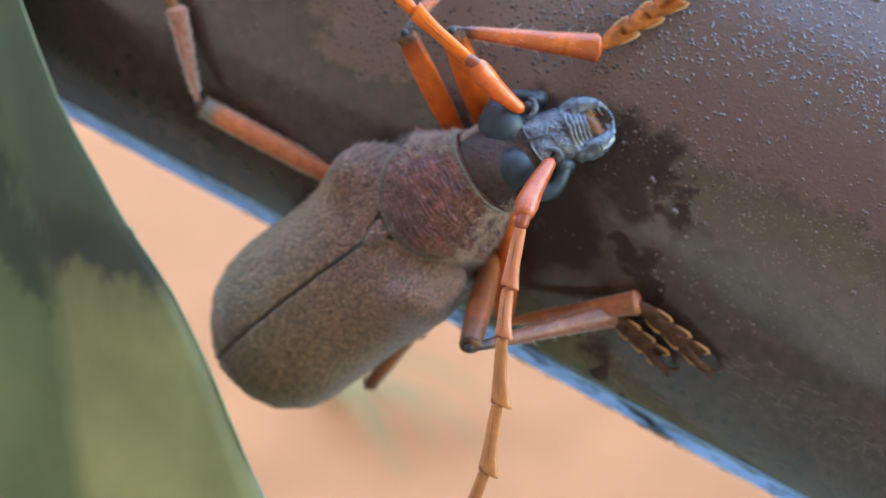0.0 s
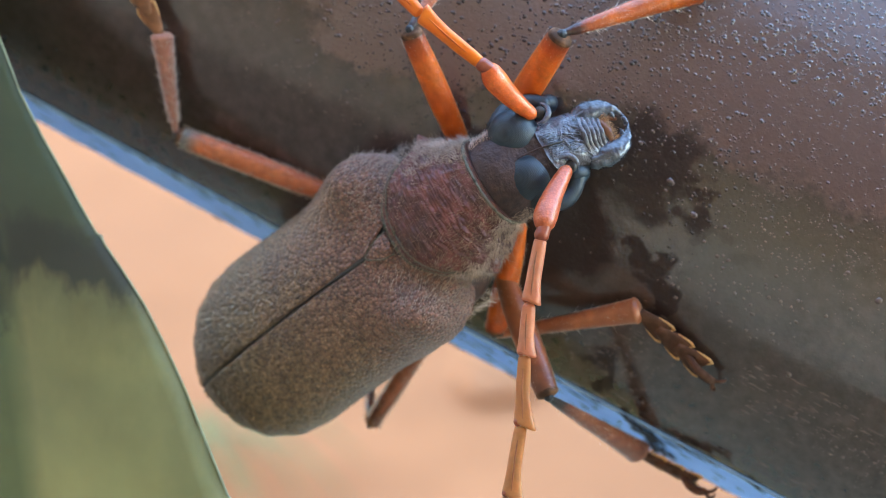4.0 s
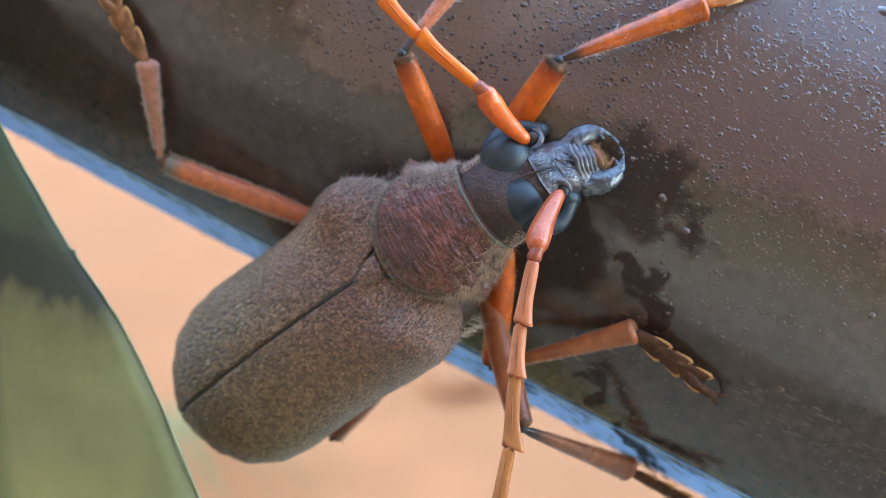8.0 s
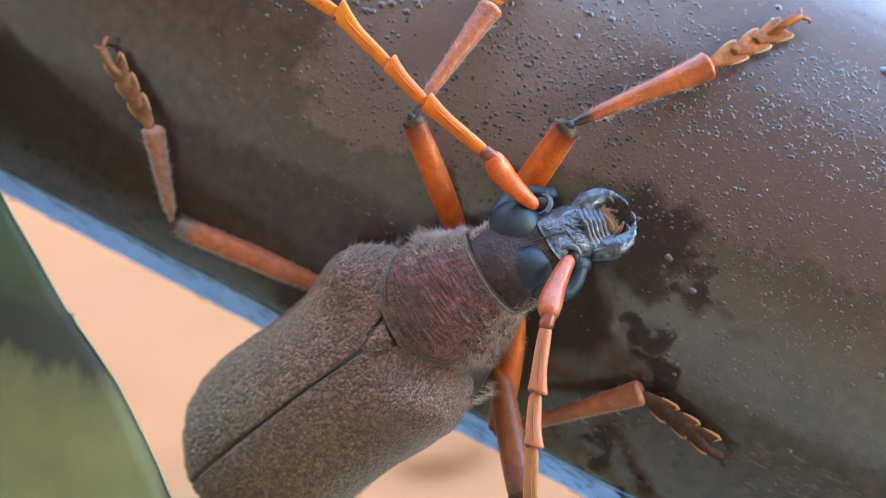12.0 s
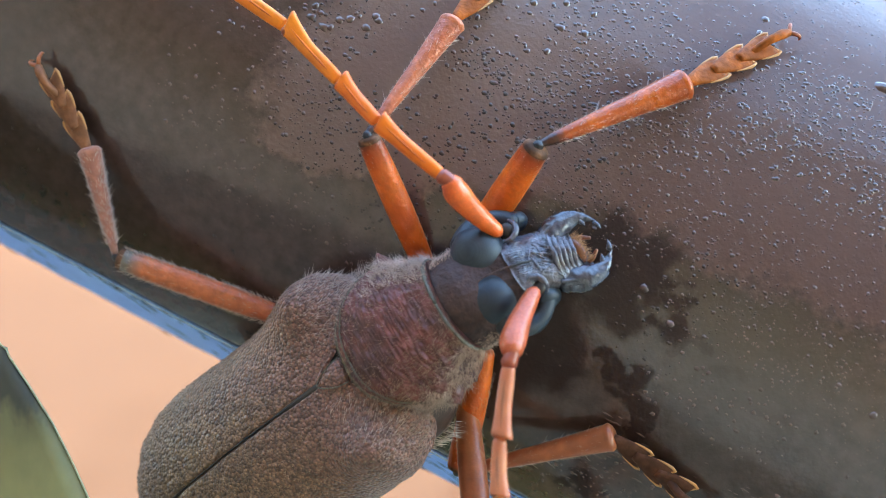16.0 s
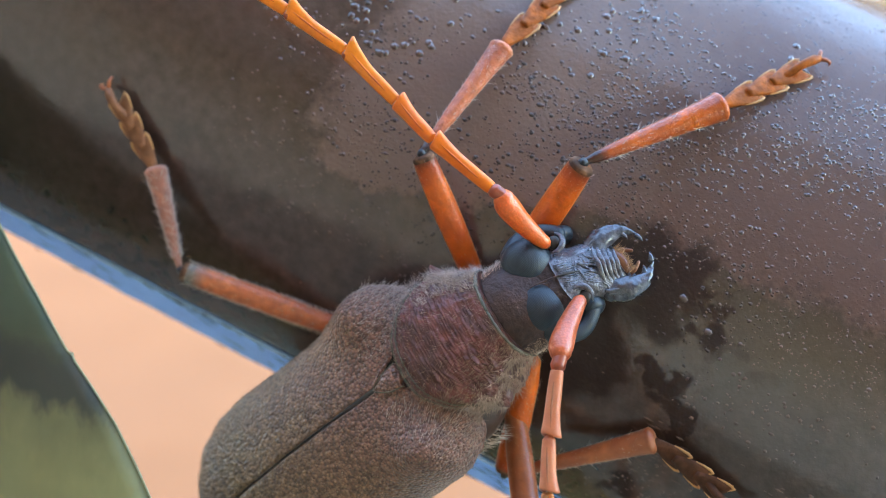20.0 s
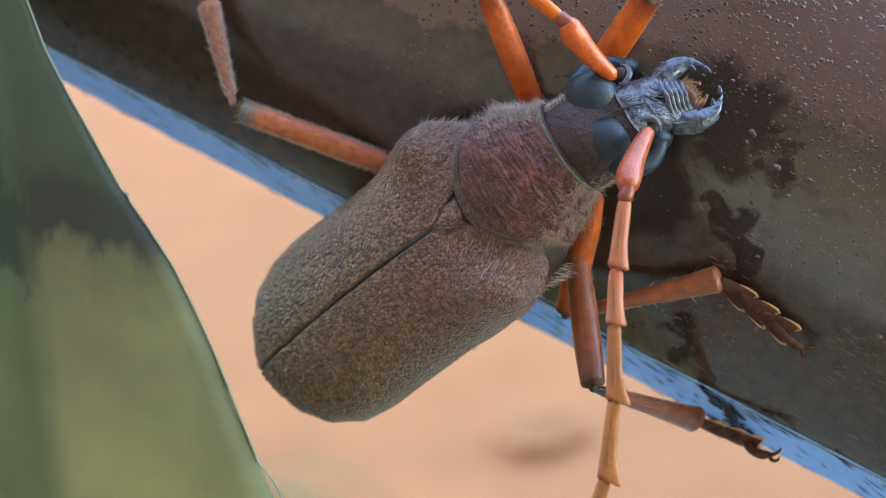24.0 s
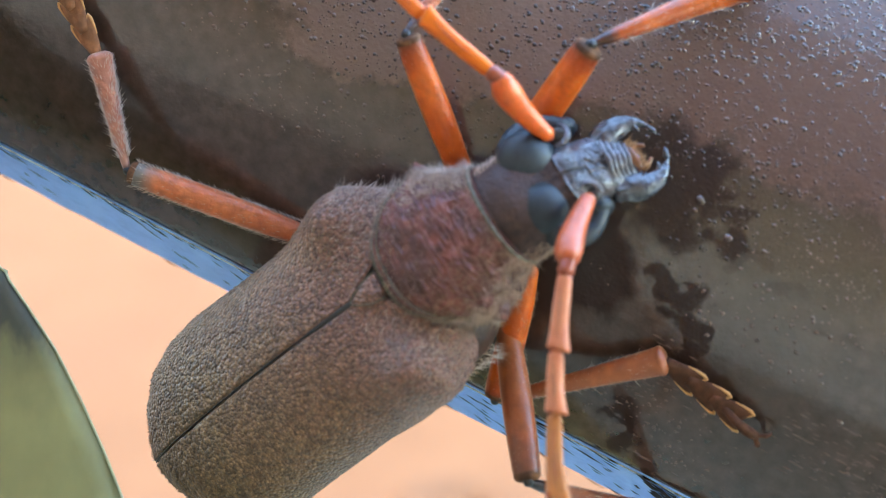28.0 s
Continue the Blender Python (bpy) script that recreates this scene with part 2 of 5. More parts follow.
def weather(m, colour, faded):
    """The upper side of the tube: a duller, redder, pitted coat with a ragged border."""
    n, l = m.node_tree.nodes, m.node_tree.links
    b = n["Principled BSDF"]

    def calc(op, *ins):
        c = n.new("ShaderNodeMath")
        c.operation = op
        for i, q in enumerate(ins):
            if isinstance(q, (int, float)):
                c.inputs[i].default_value = q
            else:
                l.new(q, c.inputs[i])
        return c.outputs["Value"]

    def span(value, a, b0, lo=0.0, hi=1.0):
        r = n.new("ShaderNodeMapRange")
        for k, q in (("From Min", a), ("From Max", b0), ("To Min", lo), ("To Max", hi)):
            r.inputs[k].default_value = q
        l.new(value, r.inputs["Value"])
        return r.outputs["Result"]

    co = next(x for x in n if x.bl_idname == "ShaderNodeTexCoord").outputs["Object"]
    sep, rag = n.new("ShaderNodeSeparateXYZ"), n.new("ShaderNodeTexNoise")
    l.new(co, sep.inputs[0])
    rag.inputs["Scale"].default_value, rag.inputs["Detail"].default_value, rag.inputs["Roughness"].default_value = 420.0, 7.0, 0.65
    l.new(co, rag.inputs["Vector"])
    x = calc("MULTIPLY_ADD", sep.outputs["X"], 50.0, 103.5)
    angle = calc("MULTIPLY", calc("ARCTAN2", sep.outputs["Y"], sep.outputs["Z"]), 180 / math.pi)
    over = calc("SUBTRACT", angle, span(x, -0.95, -0.25, -13.0, 0.0))
    fac = span(calc("ADD", over, calc("MULTIPLY_ADD", rag.outputs["Fac"], 16.0, -8.0)), -1.2, 1.2)
    fac = calc("MULTIPLY", fac, span(calc("MULTIPLY_ADD", rag.outputs["Fac"], 0.5, calc("SUBTRACT", x, 0.25)), -1.18, -1.06))
    mix = n.new("ShaderNodeMix")
    mix.data_type = "RGBA"
    l.new(calc("MULTIPLY", fac, 0.9), mix.inputs["Factor"])
    l.new(b.inputs["Base Color"].links[0].from_socket, mix.inputs["A"])
    mix.inputs["B"].default_value = (*colour, 1)
    # chalky, faded stretch of the coat
    chalk = n.new("ShaderNodeMix")
    chalk.data_type = "RGBA"
    l.new(calc("MULTIPLY", fac, span(calc("MULTIPLY_ADD", rag.outputs["Fac"], 0.6, x), 0.1, -0.3, 0.0, 0.75)), chalk.inputs["Factor"])
    l.new(mix.outputs["Result"], chalk.inputs["A"])
    chalk.inputs["B"].default_value = (*faded, 1)
    l.new(chalk.outputs["Result"], b.inputs["Base Color"])
    l.new(calc("MULTIPLY", b.inputs["Coat Weight"].links[0].from_socket, span(fac, 0.0, 1.0, 1.0, 0.25)), b.inputs["Coat Weight"])
    l.new(calc("ADD", b.inputs["Roughness"].links[0].from_socket, span(fac, 0.0, 1.0, 0.0, 0.02)), b.inputs["Roughness"])
    l.new(calc("MULTIPLY", b.inputs["Specular IOR Level"].links[0].from_socket, span(fac, 0.0, 1.0, 1.0, 0.26)), b.inputs["Specular IOR Level"])
    # fine pits
    pit, bp = n.new("ShaderNodeTexNoise"), n.new("ShaderNodeBump")
    pit.inputs["Scale"].default_value, pit.inputs["Detail"].default_value = 3600.0, 3.0
    l.new(co, pit.inputs["Vector"])
    bp.inputs["Distance"].default_value = 0.00012
    l.new(calc("MULTIPLY", fac, 0.16), bp.inputs["Strength"])
    l.new(pit.outputs["Fac"], bp.inputs["Height"])
    l.new(b.inputs["Normal"].links[0].from_socket, bp.inputs["Normal"])
    l.new(bp.outputs["Normal"], b.inputs["Normal"])


# large spots hold the beetle's painted shadow and reflection, small ones only stains
stain_and_shade(paint, ((-0.19, -7, 0.13, 7.5), (-0.34, -22, 0.17, 10), (-0.08, -19.5, 0.08, 1.8), (0.0, -22.5, 0.045, 2.2), (0.01, -26, 0.03, 2.2), (-0.08, -6, 0.05, 2.5), (-0.01, -9.5, 0.05, 2), (0.05, -11.4, 0.045, 1.2, 1.04),
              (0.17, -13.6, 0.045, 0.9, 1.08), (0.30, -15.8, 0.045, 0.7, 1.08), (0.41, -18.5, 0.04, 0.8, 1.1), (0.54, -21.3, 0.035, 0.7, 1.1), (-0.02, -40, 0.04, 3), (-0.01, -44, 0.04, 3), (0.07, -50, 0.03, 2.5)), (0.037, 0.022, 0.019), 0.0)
weather(paint, (0.130, 0.073, 0.057), (0.185, 0.122, 0.098))
residue = material("dull_dark_residue", (0.022, 0.020, 0.026), 0.7, spread=0.4, size=2200, ior=1.15)
# darker copy of the blister paint, their shadow sides put into the colour
shaded_pock = material("shaded_paint_pock", (0.040, 0.024, 0.019), 0.2, spread=0.4, coat=0.3, ior=1.45)
blister = material("brown_paint_blister", (0.085, 0.048, 0.038), 0.1, spread=0.3, coat=0.55, ior=1.52, rough_spread=0.03)
blue_edge = material("uneven_blue_edge", (0.22, 0.44, 0.995), 0.5, spread=0.2, size=1700, second=(0.32, 0.55, 0.995), second_size=420, bump=0.6, bump_size=1900, ior=1.35, sheen=1.0)
# blue-tinted sheen brightens the strip at flat angles
blue_edge.node_tree.nodes["Principled BSDF"].inputs["Sheen Tint"].default_value = (0.24, 0.45, 1.0, 1)
leaf_green = material("leaf_green", (0.31, 0.268, 0.118), 0.6, spread=0.22, size=160, second=(0.25, 0.232, 0.115), second_size=45, bump=0.1, bump_size=600)
elytra_mat = material("felted_brown_elytra", (0.182, 0.118, 0.060), 0.40, spread=0.4, size=2600, sheen=0.08, second=(0.160, 0.096, 0.052), second_size=260, bump=0.8, bump_size=3400, ior=1.48)
fade_to(elytra_mat, (0.205, 0.096, 0.066), -0.006, 0.004)
granulate(elytra_mat, 6000.0, (0.74, 0.71, 0.69), (1.2, 1.17, 1.08), 0.9, depth=0.00011, uneven=0.4)
prono_mat = material("wrinkled_maroon_cuticle", (0.160, 0.052, 0.040), 0.45, spread=0.6, size=1500, second=(0.085, 0.038, 0.030), second_size=420, bump=1.0, bump_size=2400, ior=1.4)
neck_mat = material("smooth_brown_cuticle", (0.045, 0.022, 0.017), 0.5, spread=0.45, size=2600, second=(0.06, 0.03, 0.024), second_size=500, bump=0.8, bump_size=5200, ior=1.4)
face_mat = material("blue_black_cuticle", (0.085, 0.080, 0.098), 0.3, spread=0.7, size=3200, second=(0.06, 0.042, 0.045), second_size=900, bump=1.2, bump_size=4600, coat=0.55)
mand_mat = material("polished_black_jaw", (0.065, 0.07, 0.09), 0.24, spread=0.7, size=2400, second=(0.035, 0.033, 0.04), second_size=900, bump=0.8, bump_size=3000, coat=0.7)
eye_mat = material("faceted_grey_eye", (0.033, 0.043, 0.053), 0.42, spread=0.25, size=2200, second=(0.022, 0.028, 0.036), coat=0.0, ior=1.42)
granulate(eye_mat, 15000.0, (0.75, 0.75, 0.75), (1.2, 1.2, 1.2), 0.35, jitter=0.04, depth=0.00003)
belly_mat = material("dark_brown_belly", (0.05, 0.028, 0.02), 0.4, spread=0.3, bump=0.4)
rim_mat = material("grey_felt_rim", (0.15, 0.125, 0.085), 0.6, spread=0.5, size=3600, second=(0.095, 0.092, 0.062), second_size=900, bump=0.8, bump_size=5000)
hair_mat = material("golden_hair", (0.46, 0.31, 0.21), 0.45, spread=0.3)
felt_mat = material("short_tan_felt", (0.34, 0.24, 0.15), 0.4, spread=0.6, size=6500, second=(0.12, 0.072, 0.048), second_size=4300)
grey_hair = material("beige_fuzz", (0.58, 0.41, 0.31), 0.5, spread=0.4)
white_hair = material("pale_hair", (0.54, 0.41, 0.33), 0.5, spread=0.3)
orange = material("orange_leg_cuticle", (0.62, 0.118, 0.010), 0.34, spread=0.25, size=1700, second=(0.48, 0.072, 0.006), second_size=350, bump=0.6, bump_size=4200, sss=0.12, coat=0.08, ior=1.4)
amber_shin = material("amber_shin_cuticle", (0.48, 0.092, 0.005), 0.3, spread=0.3, size=1700, second=(0.34, 0.055, 0.004), second_size=350, bump=0.5, bump_size=4200, sss=0.1, coat=0.2, ior=1.42)
antenna_mat = material("amber_antenna_cuticle", (0.78, 0.20, 0.008), 0.36, spread=0.14, size=1700, second=(0.70, 0.15, 0.006), second_size=300, bump=0.3, bump_size=3000, sss=0.12, coat=0.1, ior=1.4)
antenna_red = material("red_antenna_scape", (0.74, 0.13, 0.016), 0.34, spread=0.25, size=1700, second=(0.66, 0.10, 0.012), second_size=400, bump=0.3, bump_size=2600, sss=0.15, coat=0.05)
granulate(antenna_red, 8000.0, (0.9, 0.88, 0.88), (1.05, 1.06, 1.1), 0.2)
antenna_deep = material("deep_amber_antenna_cuticle", (0.76, 0.165, 0.008), 0.34, spread=0.16, size=1700, second=(0.66, 0.12, 0.006), second_size=300, bump=0.3, bump_size=3000, sss=0.12, coat=0.1, ior=1.4)
antenna_rose = material("rose_antenna_scape", (0.54, 0.10, 0.022), 0.34, spread=0.25, size=1700, second=(0.50, 0.115, 0.045), second_size=400, bump=0.3, bump_size=2600, sss=0.15, coat=0.05)
granulate(antenna_rose, 8000.0, (0.85, 0.8, 0.8), (1.08, 1.1, 1.15), 0.2)
antenna_tan = material("tan_antenna_cuticle", (0.46, 0.165, 0.045), 0.4, spread=0.18, size=1700, second=(0.38, 0.13, 0.04), second_size=300, bump=0.25, bump_size=3000, sss=0.2)
antenna_joint = material("pale_antenna_joint", (0.42, 0.26, 0.20), 0.35, spread=0.3, size=2200)
antenna_node = material("reddish_antenna_joint", (0.27, 0.05, 0.018), 0.35, spread=0.3, size=2200)
antenna_pink = material("pink_orange_antenna_cuticle", (0.52, 0.17, 0.075), 0.4, spread=0.2, size=1700, second=(0.48, 0.13, 0.05), second_size=300, bump=0.3, bump_size=3000, sss=0.2)
rust = material("rust_leg_cuticle", (0.36, 0.105, 0.034), 0.38, spread=0.25, size=1700, second=(0.23, 0.07, 0.028), second_size=400, bump=0.3, bump_size=3000, sss=0.15)
dark_rust = material("dark_rust_leg_cuticle", (0.26, 0.078, 0.03), 0.38, spread=0.25, size=1700, second=(0.17, 0.05, 0.022), second_size=400, bump=0.3, bump_size=3000, sss=0.1)
pinkish = material("downy_rust_leg", (0.42, 0.165, 0.10), 0.48, spread=0.35, size=2200, second=(0.34, 0.125, 0.07), second_size=500, bump=0.7, bump_size=4600, sss=0.15, sheen=0.3)
downy = material("downy_orange_leg", (0.50, 0.13, 0.040), 0.42, spread=0.3, size=2200, second=(0.44, 0.105, 0.03), second_size=500, bump=0.7, bump_size=4600, sss=0.15, sheen=0.1)
knee_mat = material("black_knee", (0.016, 0.013, 0.012), 0.5, spread=0.3, bump=0.8, bump_size=4000)
collar_mat = material("grey_knee_collar", (0.15, 0.07, 0.035), 0.7, spread=0.6, size=3200, second=(0.06, 0.03, 0.018), second_size=1500, bump=0.4, bump_size=4200, ior=1.2)
# near-black put into grooves, hollows and creases as their shade
groove_shade_mat = material("dark_groove", (0.03, 0.022, 0.016), 0.5, spread=0.3, size=3000)
mid_foot = material("dull_brown_foot_pad", (0.24, 0.095, 0.04), 0.55, spread=0.4, size=2400, second=(0.17, 0.07, 0.03), second_size=700, bump=0.5, bump_size=3500, ior=1.35)
# darker copy of the foot colour: shade on the right feet painted in
shaded_foot = material("shaded_brown_foot_pad", (0.085, 0.036, 0.02), 0.6, spread=0.4, size=2400, second=(0.06, 0.027, 0.016), second_size=700, bump=0.5, bump_size=3500, ior=1.2)
foot_mat = material("brown_foot_pad", (0.32, 0.078, 0.008), 0.5, ior=1.25, spread=0.5, size=2400, second=(0.20, 0.05, 0.006), second_size=700, bump=0.6, bump_size=3500)
fringe_mat = material("golden_fringe", (0.52, 0.25, 0.085), 0.5, spread=0.25)
mouth_mat = material("amber_mouthpart", (0.22, 0.075, 0.025), 0.3, spread=0.3, sss=0.2, coat=0.5)


# ---------------------------------------------------------------- builders
def part(name, verts, faces, mat, parent=None, label="", smooth=True, scale=0.001):
    """One mesh object; verts in millimetres unless scale says otherwise."""
    me = bpy.data.meshes.new(name)
    me.from_pydata([tuple(c * scale for c in v) for v in verts], [], faces)
    me.materials.append(mat)
    if any(len(f) > 3 for f in faces) and name not in ("ground", "paint_blister"):
        me.calc_loop_triangles()
        tri, co = np.zeros(len(me.loop_triangles) * 3, dtype=int), np.zeros(len(verts) * 3)
        me.loop_triangles.foreach_get("vertices", tri)
        me.vertices.foreach_get("co", co)
        co = co.reshape(-1, 3) - co.reshape(-1, 3).mean(axis=0)
        p, q, r = (co[tri.reshape(-1, 3)[:, k]] for k in range(3))
        if (p * np.cross(q, r)).sum() < 0:
            me.flip_normals()
    if smooth:
        me.shade_smooth()
    ob = new(name, me)
    ob.parent = parent
    if label:
        ob["label"] = label
    return ob


def dense(path, radii, k):
    """Catmull-Rom points and radii between the given ones."""
    p = [Vector(v) for v in path]
    q = [p[0] * 2 - p[1]] + p + [p[-1] * 2 - p[-2]]
    rr = [radii[0]] + list(radii) + [radii[-1]]
    out, rad = [], []
    for i in range(1, len(q) - 2):
        for j in range(k):
            t = j / k
            w = (-t + 2 * t * t - t ** 3, 2 - 5 * t * t + 3 * t ** 3, t + 4 * t * t - 3 * t ** 3, -t * t + t ** 3)
            out.append(sum((q[i - 1 + a] * w[a] for a in range(4)), Vector()) * 0.5)
            rad.append(sum(rr[i - 1 + a] * w[a] for a in range(4)) * 0.5)
    return out + [p[-1]], rad + [radii[-1]]


def sweep(path, radii, n=12, flat=1.0, side=Vector((0, 0, 1)), k=5, cap=True, blunt=1.0):
    """A tube along a smooth path; flat: its thickness towards side, against its width."""
    p, r = dense(path, radii, k)
    if cap:
        a, b = (p[0] - p[1]).normalized(), (p[-1] - p[-2]).normalized()
        p = [p[0] + a * r[0] * 0.7, p[0] + a * r[0] * 0.45] + p + [p[-1] + b * r[-1] * 0.45 * blunt, p[-1] + b * r[-1] * 0.7 * blunt]
        r = [r[0] * 0.3, r[0] * 0.75] + r + [r[-1] * 0.75, r[-1] * 0.3]
    verts, faces = [], []
    for i, c in enumerate(p):
        d = (p[min(i + 1, len(p) - 1)] - p[max(i - 1, 0)]).normalized()
        u = d.cross(side)
        u = u.normalized() if u.length > 1e-4 else d.orthogonal().normalized()
        v = u.cross(d)
        for j in range(n):
            a = 2 * math.pi * j / n
            verts.append(c + u * (math.cos(a) * r[i]) + v * (math.sin(a) * r[i] * flat))
    for i in range(len(p) - 1):
        for j in range(n):
            a, b = i * n + j, i * n + (j + 1) % n
            faces.append((a, b, b + n, a + n))
    faces += [tuple(range(n))[::-1], tuple(range((len(p) - 1) * n, len(p) * n))]
    return verts, faces


def join(*pieces):
    verts, faces = [], []
    for v, f in pieces:
        faces += [tuple(i + len(verts) for i in face) for face in f]
        verts += list(v)
    return verts, faces


def grid(rows, closed=False):
    """A sheet through rows of points."""
    n, verts = len(rows[0]), [v for row in rows for v in row]
    faces = []
    for i in range(len(rows) - 1):
        for j in range(n if closed else n - 1):
            a, b = i * n + j, i * n + (j + 1) % n
            faces.append((a, b, b + n, a + n))
    return verts, faces


def blob(c, r, n=14, m=9, tilt=None):
    """An ellipsoid with centre c and half axes r."""
    rows = []
    for i in range(m + 1):
        th = math.pi * (0.02 + 0.96 * i / m)
        row = [Vector((r[0] * math.sin(th) * math.cos(2 * math.pi * j / n), r[1] * math.sin(th) * math.sin(2 * math.pi * j / n), r[2] * math.cos(th))) for j in range(n)]
        rows.append([(tilt @ v if tilt else v) + Vector(c) for v in row])
    v, f = grid(rows, True)
    return v, [x[::-1] for x in f] + [tuple(range(n)), tuple(range(m * n, m * n + n))[::-1]]


def spline(x, table):
    """Smooth interpolation in a table of (x, value), x falling or rising."""
    t = sorted(table)
    if x <= t[0][0]:
        return t[0][1]
    for (a, u), (b, v) in zip(t, t[1:]):
        if x <= b:
            s = (x - a) / (b - a)
            return u + (v - u) * (s * s * (3 - 2 * s) * 0.5 + s * 0.5)
    return t[-1][1]


def hairs(roots, length, width, rng, lean=(0, 0, 0), spread=0.35):
    """Thin three-sided spikes on (place, normal) roots."""
    verts, faces = [], []
    for c, nrm in roots:
        d = (Vector(nrm) + Vector(lean) + Vector((rng.uniform(-1, 1), rng.uniform(-1, 1), rng.uniform(-1, 1))) * spread).normalized()
        u = d.orthogonal().normalized()
        v, ln, b = d.cross(u), length * rng.uniform(0.5, 1.2), len(verts)
        c = Vector(c) - d * 0.03
        for a in range(3):
            verts.append(c + (u * math.cos(2.1 * a) + v * math.sin(2.1 * a)) * width)
        verts.append(c + d * ln + Vector(lean) * ln * 0.25)
        faces += [(b, b + 1, b + 3), (b + 1, b + 2, b + 3), (b + 2, b, b + 3)]
    return verts, faces


# ---------------------------------------------------------------- setting
def ground():
    m = material("orange_soil", (0.315, 0.122, 0.050), 0.85, spread=0.12, size=6, second=(0.30, 0.12, 0.052), second_size=1.2, bump=0.3, bump_size=60)
    n, l = m.node_tree.nodes, m.node_tree.links
    co = next(x for x in n if x.bl_idname == "ShaderNodeTexCoord")
    soil = next(x for x in n if x.bl_idname == "ShaderNodeMix").outputs["Result"]
    sep, near, mix, wav, lawn = (n.new(i) for i in ("ShaderNodeSeparateXYZ", "ShaderNodeMapRange", "ShaderNodeMix", "ShaderNodeTexNoise", "ShaderNodeValToRGB"))
    l.new(co.outputs["Object"], sep.inputs[0])
    near.inputs["From Min"].default_value, near.inputs["From Max"].default_value = 4.3, 4.8
    l.new(sep.outputs["Y"], near.inputs["Value"])
    wav.inputs["Scale"].default_value = 3.0
    l.new(co.outputs["Object"], wav.inputs["Vector"])
    lawn.color_ramp.elements[0].position, lawn.color_ramp.elements[1].position = 0.42, 0.6
    lawn.color_ramp.elements[0].color, lawn.color_ramp.elements[1].color = (0.10, 0.088, 0.032, 1), (0.17, 0.125, 0.07, 1)
    l.new(wav.outputs["Fac"], lawn.inputs["Fac"])
    mix.data_type = "RGBA"
    l.new(near.outputs["Result"], mix.inputs["Factor"])
    l.new(soil, mix.inputs["A"])
    l.new(lawn.outputs["Color"], mix.inputs["B"])
    # unseen near ground tinted olive only for the tube's reflections
    unseen_floor, edge = n.new("ShaderNodeMix"), n.new("ShaderNodeMapRange")
    unseen_floor.data_type = "RGBA"
    edge.inputs["From Min"].default_value, edge.inputs["From Max"].default_value = 0.72, 0.78
    l.new(sep.outputs["Y"], edge.inputs["Value"])
    l.new(edge.outputs["Result"], unseen_floor.inputs["Factor"])
    unseen_floor.inputs["A"].default_value = (0.30, 0.285, 0.205, 1)
    l.new(mix.outputs["Result"], unseen_floor.inputs["B"])
    l.new(unseen_floor.outputs["Result"], n["Principled BSDF"].inputs["Base Color"])
    n["Principled BSDF"].inputs["Specular IOR Level"].default_value = 0.05
    rows = []
    for y in (-400, -40, -8, -4, -2, -1, 0, 0.6, 1, 1.4, 1.8, 2.2, 2.6, 3, 4, 6, 10, 40, 400):
        rows.append([Vector((x, y, 0)) for x in (-400, -40, -8, -4, -2, -1, 0, 1, 2, 4, 8, 40, 400)])
    v, f = grid(rows)
    tagged(part("ground", v, f, m, scale=1.0), "dry orange soil turning to thin yellow-green lawn, unseen near part olive for reflections", "ground", kind="structure")


def unseen_shelter():
    """Plain unseen roof and walls, added behind the viewer to block the sun and shape the tube's reflections."""
    board = material("unseen_roof_board", (0.80, 0.56, 0.47), 0.7, spread=0.12, size=8, second=(0.72, 0.53, 0.43), second_size=2)
    plaster = material("unseen_wall_buff", (0.76, 0.705, 0.575), 0.85, spread=0.1, size=20, second=(0.73, 0.68, 0.55), second_size=3, bump=0.2, bump_size=150)

    def slab(name, a, b, mat, label):
        bm = bmesh.new()
        bmesh.ops.create_cube(bm, size=1)
        for v in bm.verts:
            v.co = [lo + (c + 0.5) * (hi - lo) for c, lo, hi in zip(v.co, a, b)]
        bmesh.ops.bevel(bm, geom=bm.edges[:], offset=0.01, segments=1, affect="EDGES")
        me = bpy.data.meshes.new(name)
        bm.to_mesh(me)
        bm.free()
        me.materials.append(mat)
        return tagged(new(name, me), label, "roof" if "ceil" in name else "wall", kind="structure")

    slab("unseen_ceiling", (-5, -2.7, 2.3), (5, -0.39, 2.42), board, "unseen pale roof added to block the sun and show in the tube's gloss")
    slab("unseen_south_wall", (-5, -2.7, 0), (5, -2.5, 2.297), plaster, "unseen buff wall added behind the camera for the tube to reflect")
    shade = material("unseen_wall_brown", (0.42, 0.335, 0.27), 0.85, spread=0.1, size=20, second=(0.40, 0.32, 0.255), second_size=3, bump=0.2, bump_size=150)
    dark = material("unseen_wall_dark", (0.13, 0.105, 0.092), 0.7, spread=0.2, size=14, second=(0.12, 0.097, 0.085), second_size=3, bump=0.2, bump_size=90)
    slab("unseen_west_wall", (-1.1, -2.497, 0.72), (-0.97, 0.30, 2.297), shade, "unseen brown side wall added to dim the tube's left reflections")
    slab("unseen_west_dado", (-1.11, -2.497, 0), (-0.95, 0.31, 0.717), dark, "unseen dark lower wall added for the tube's dark left reflection")


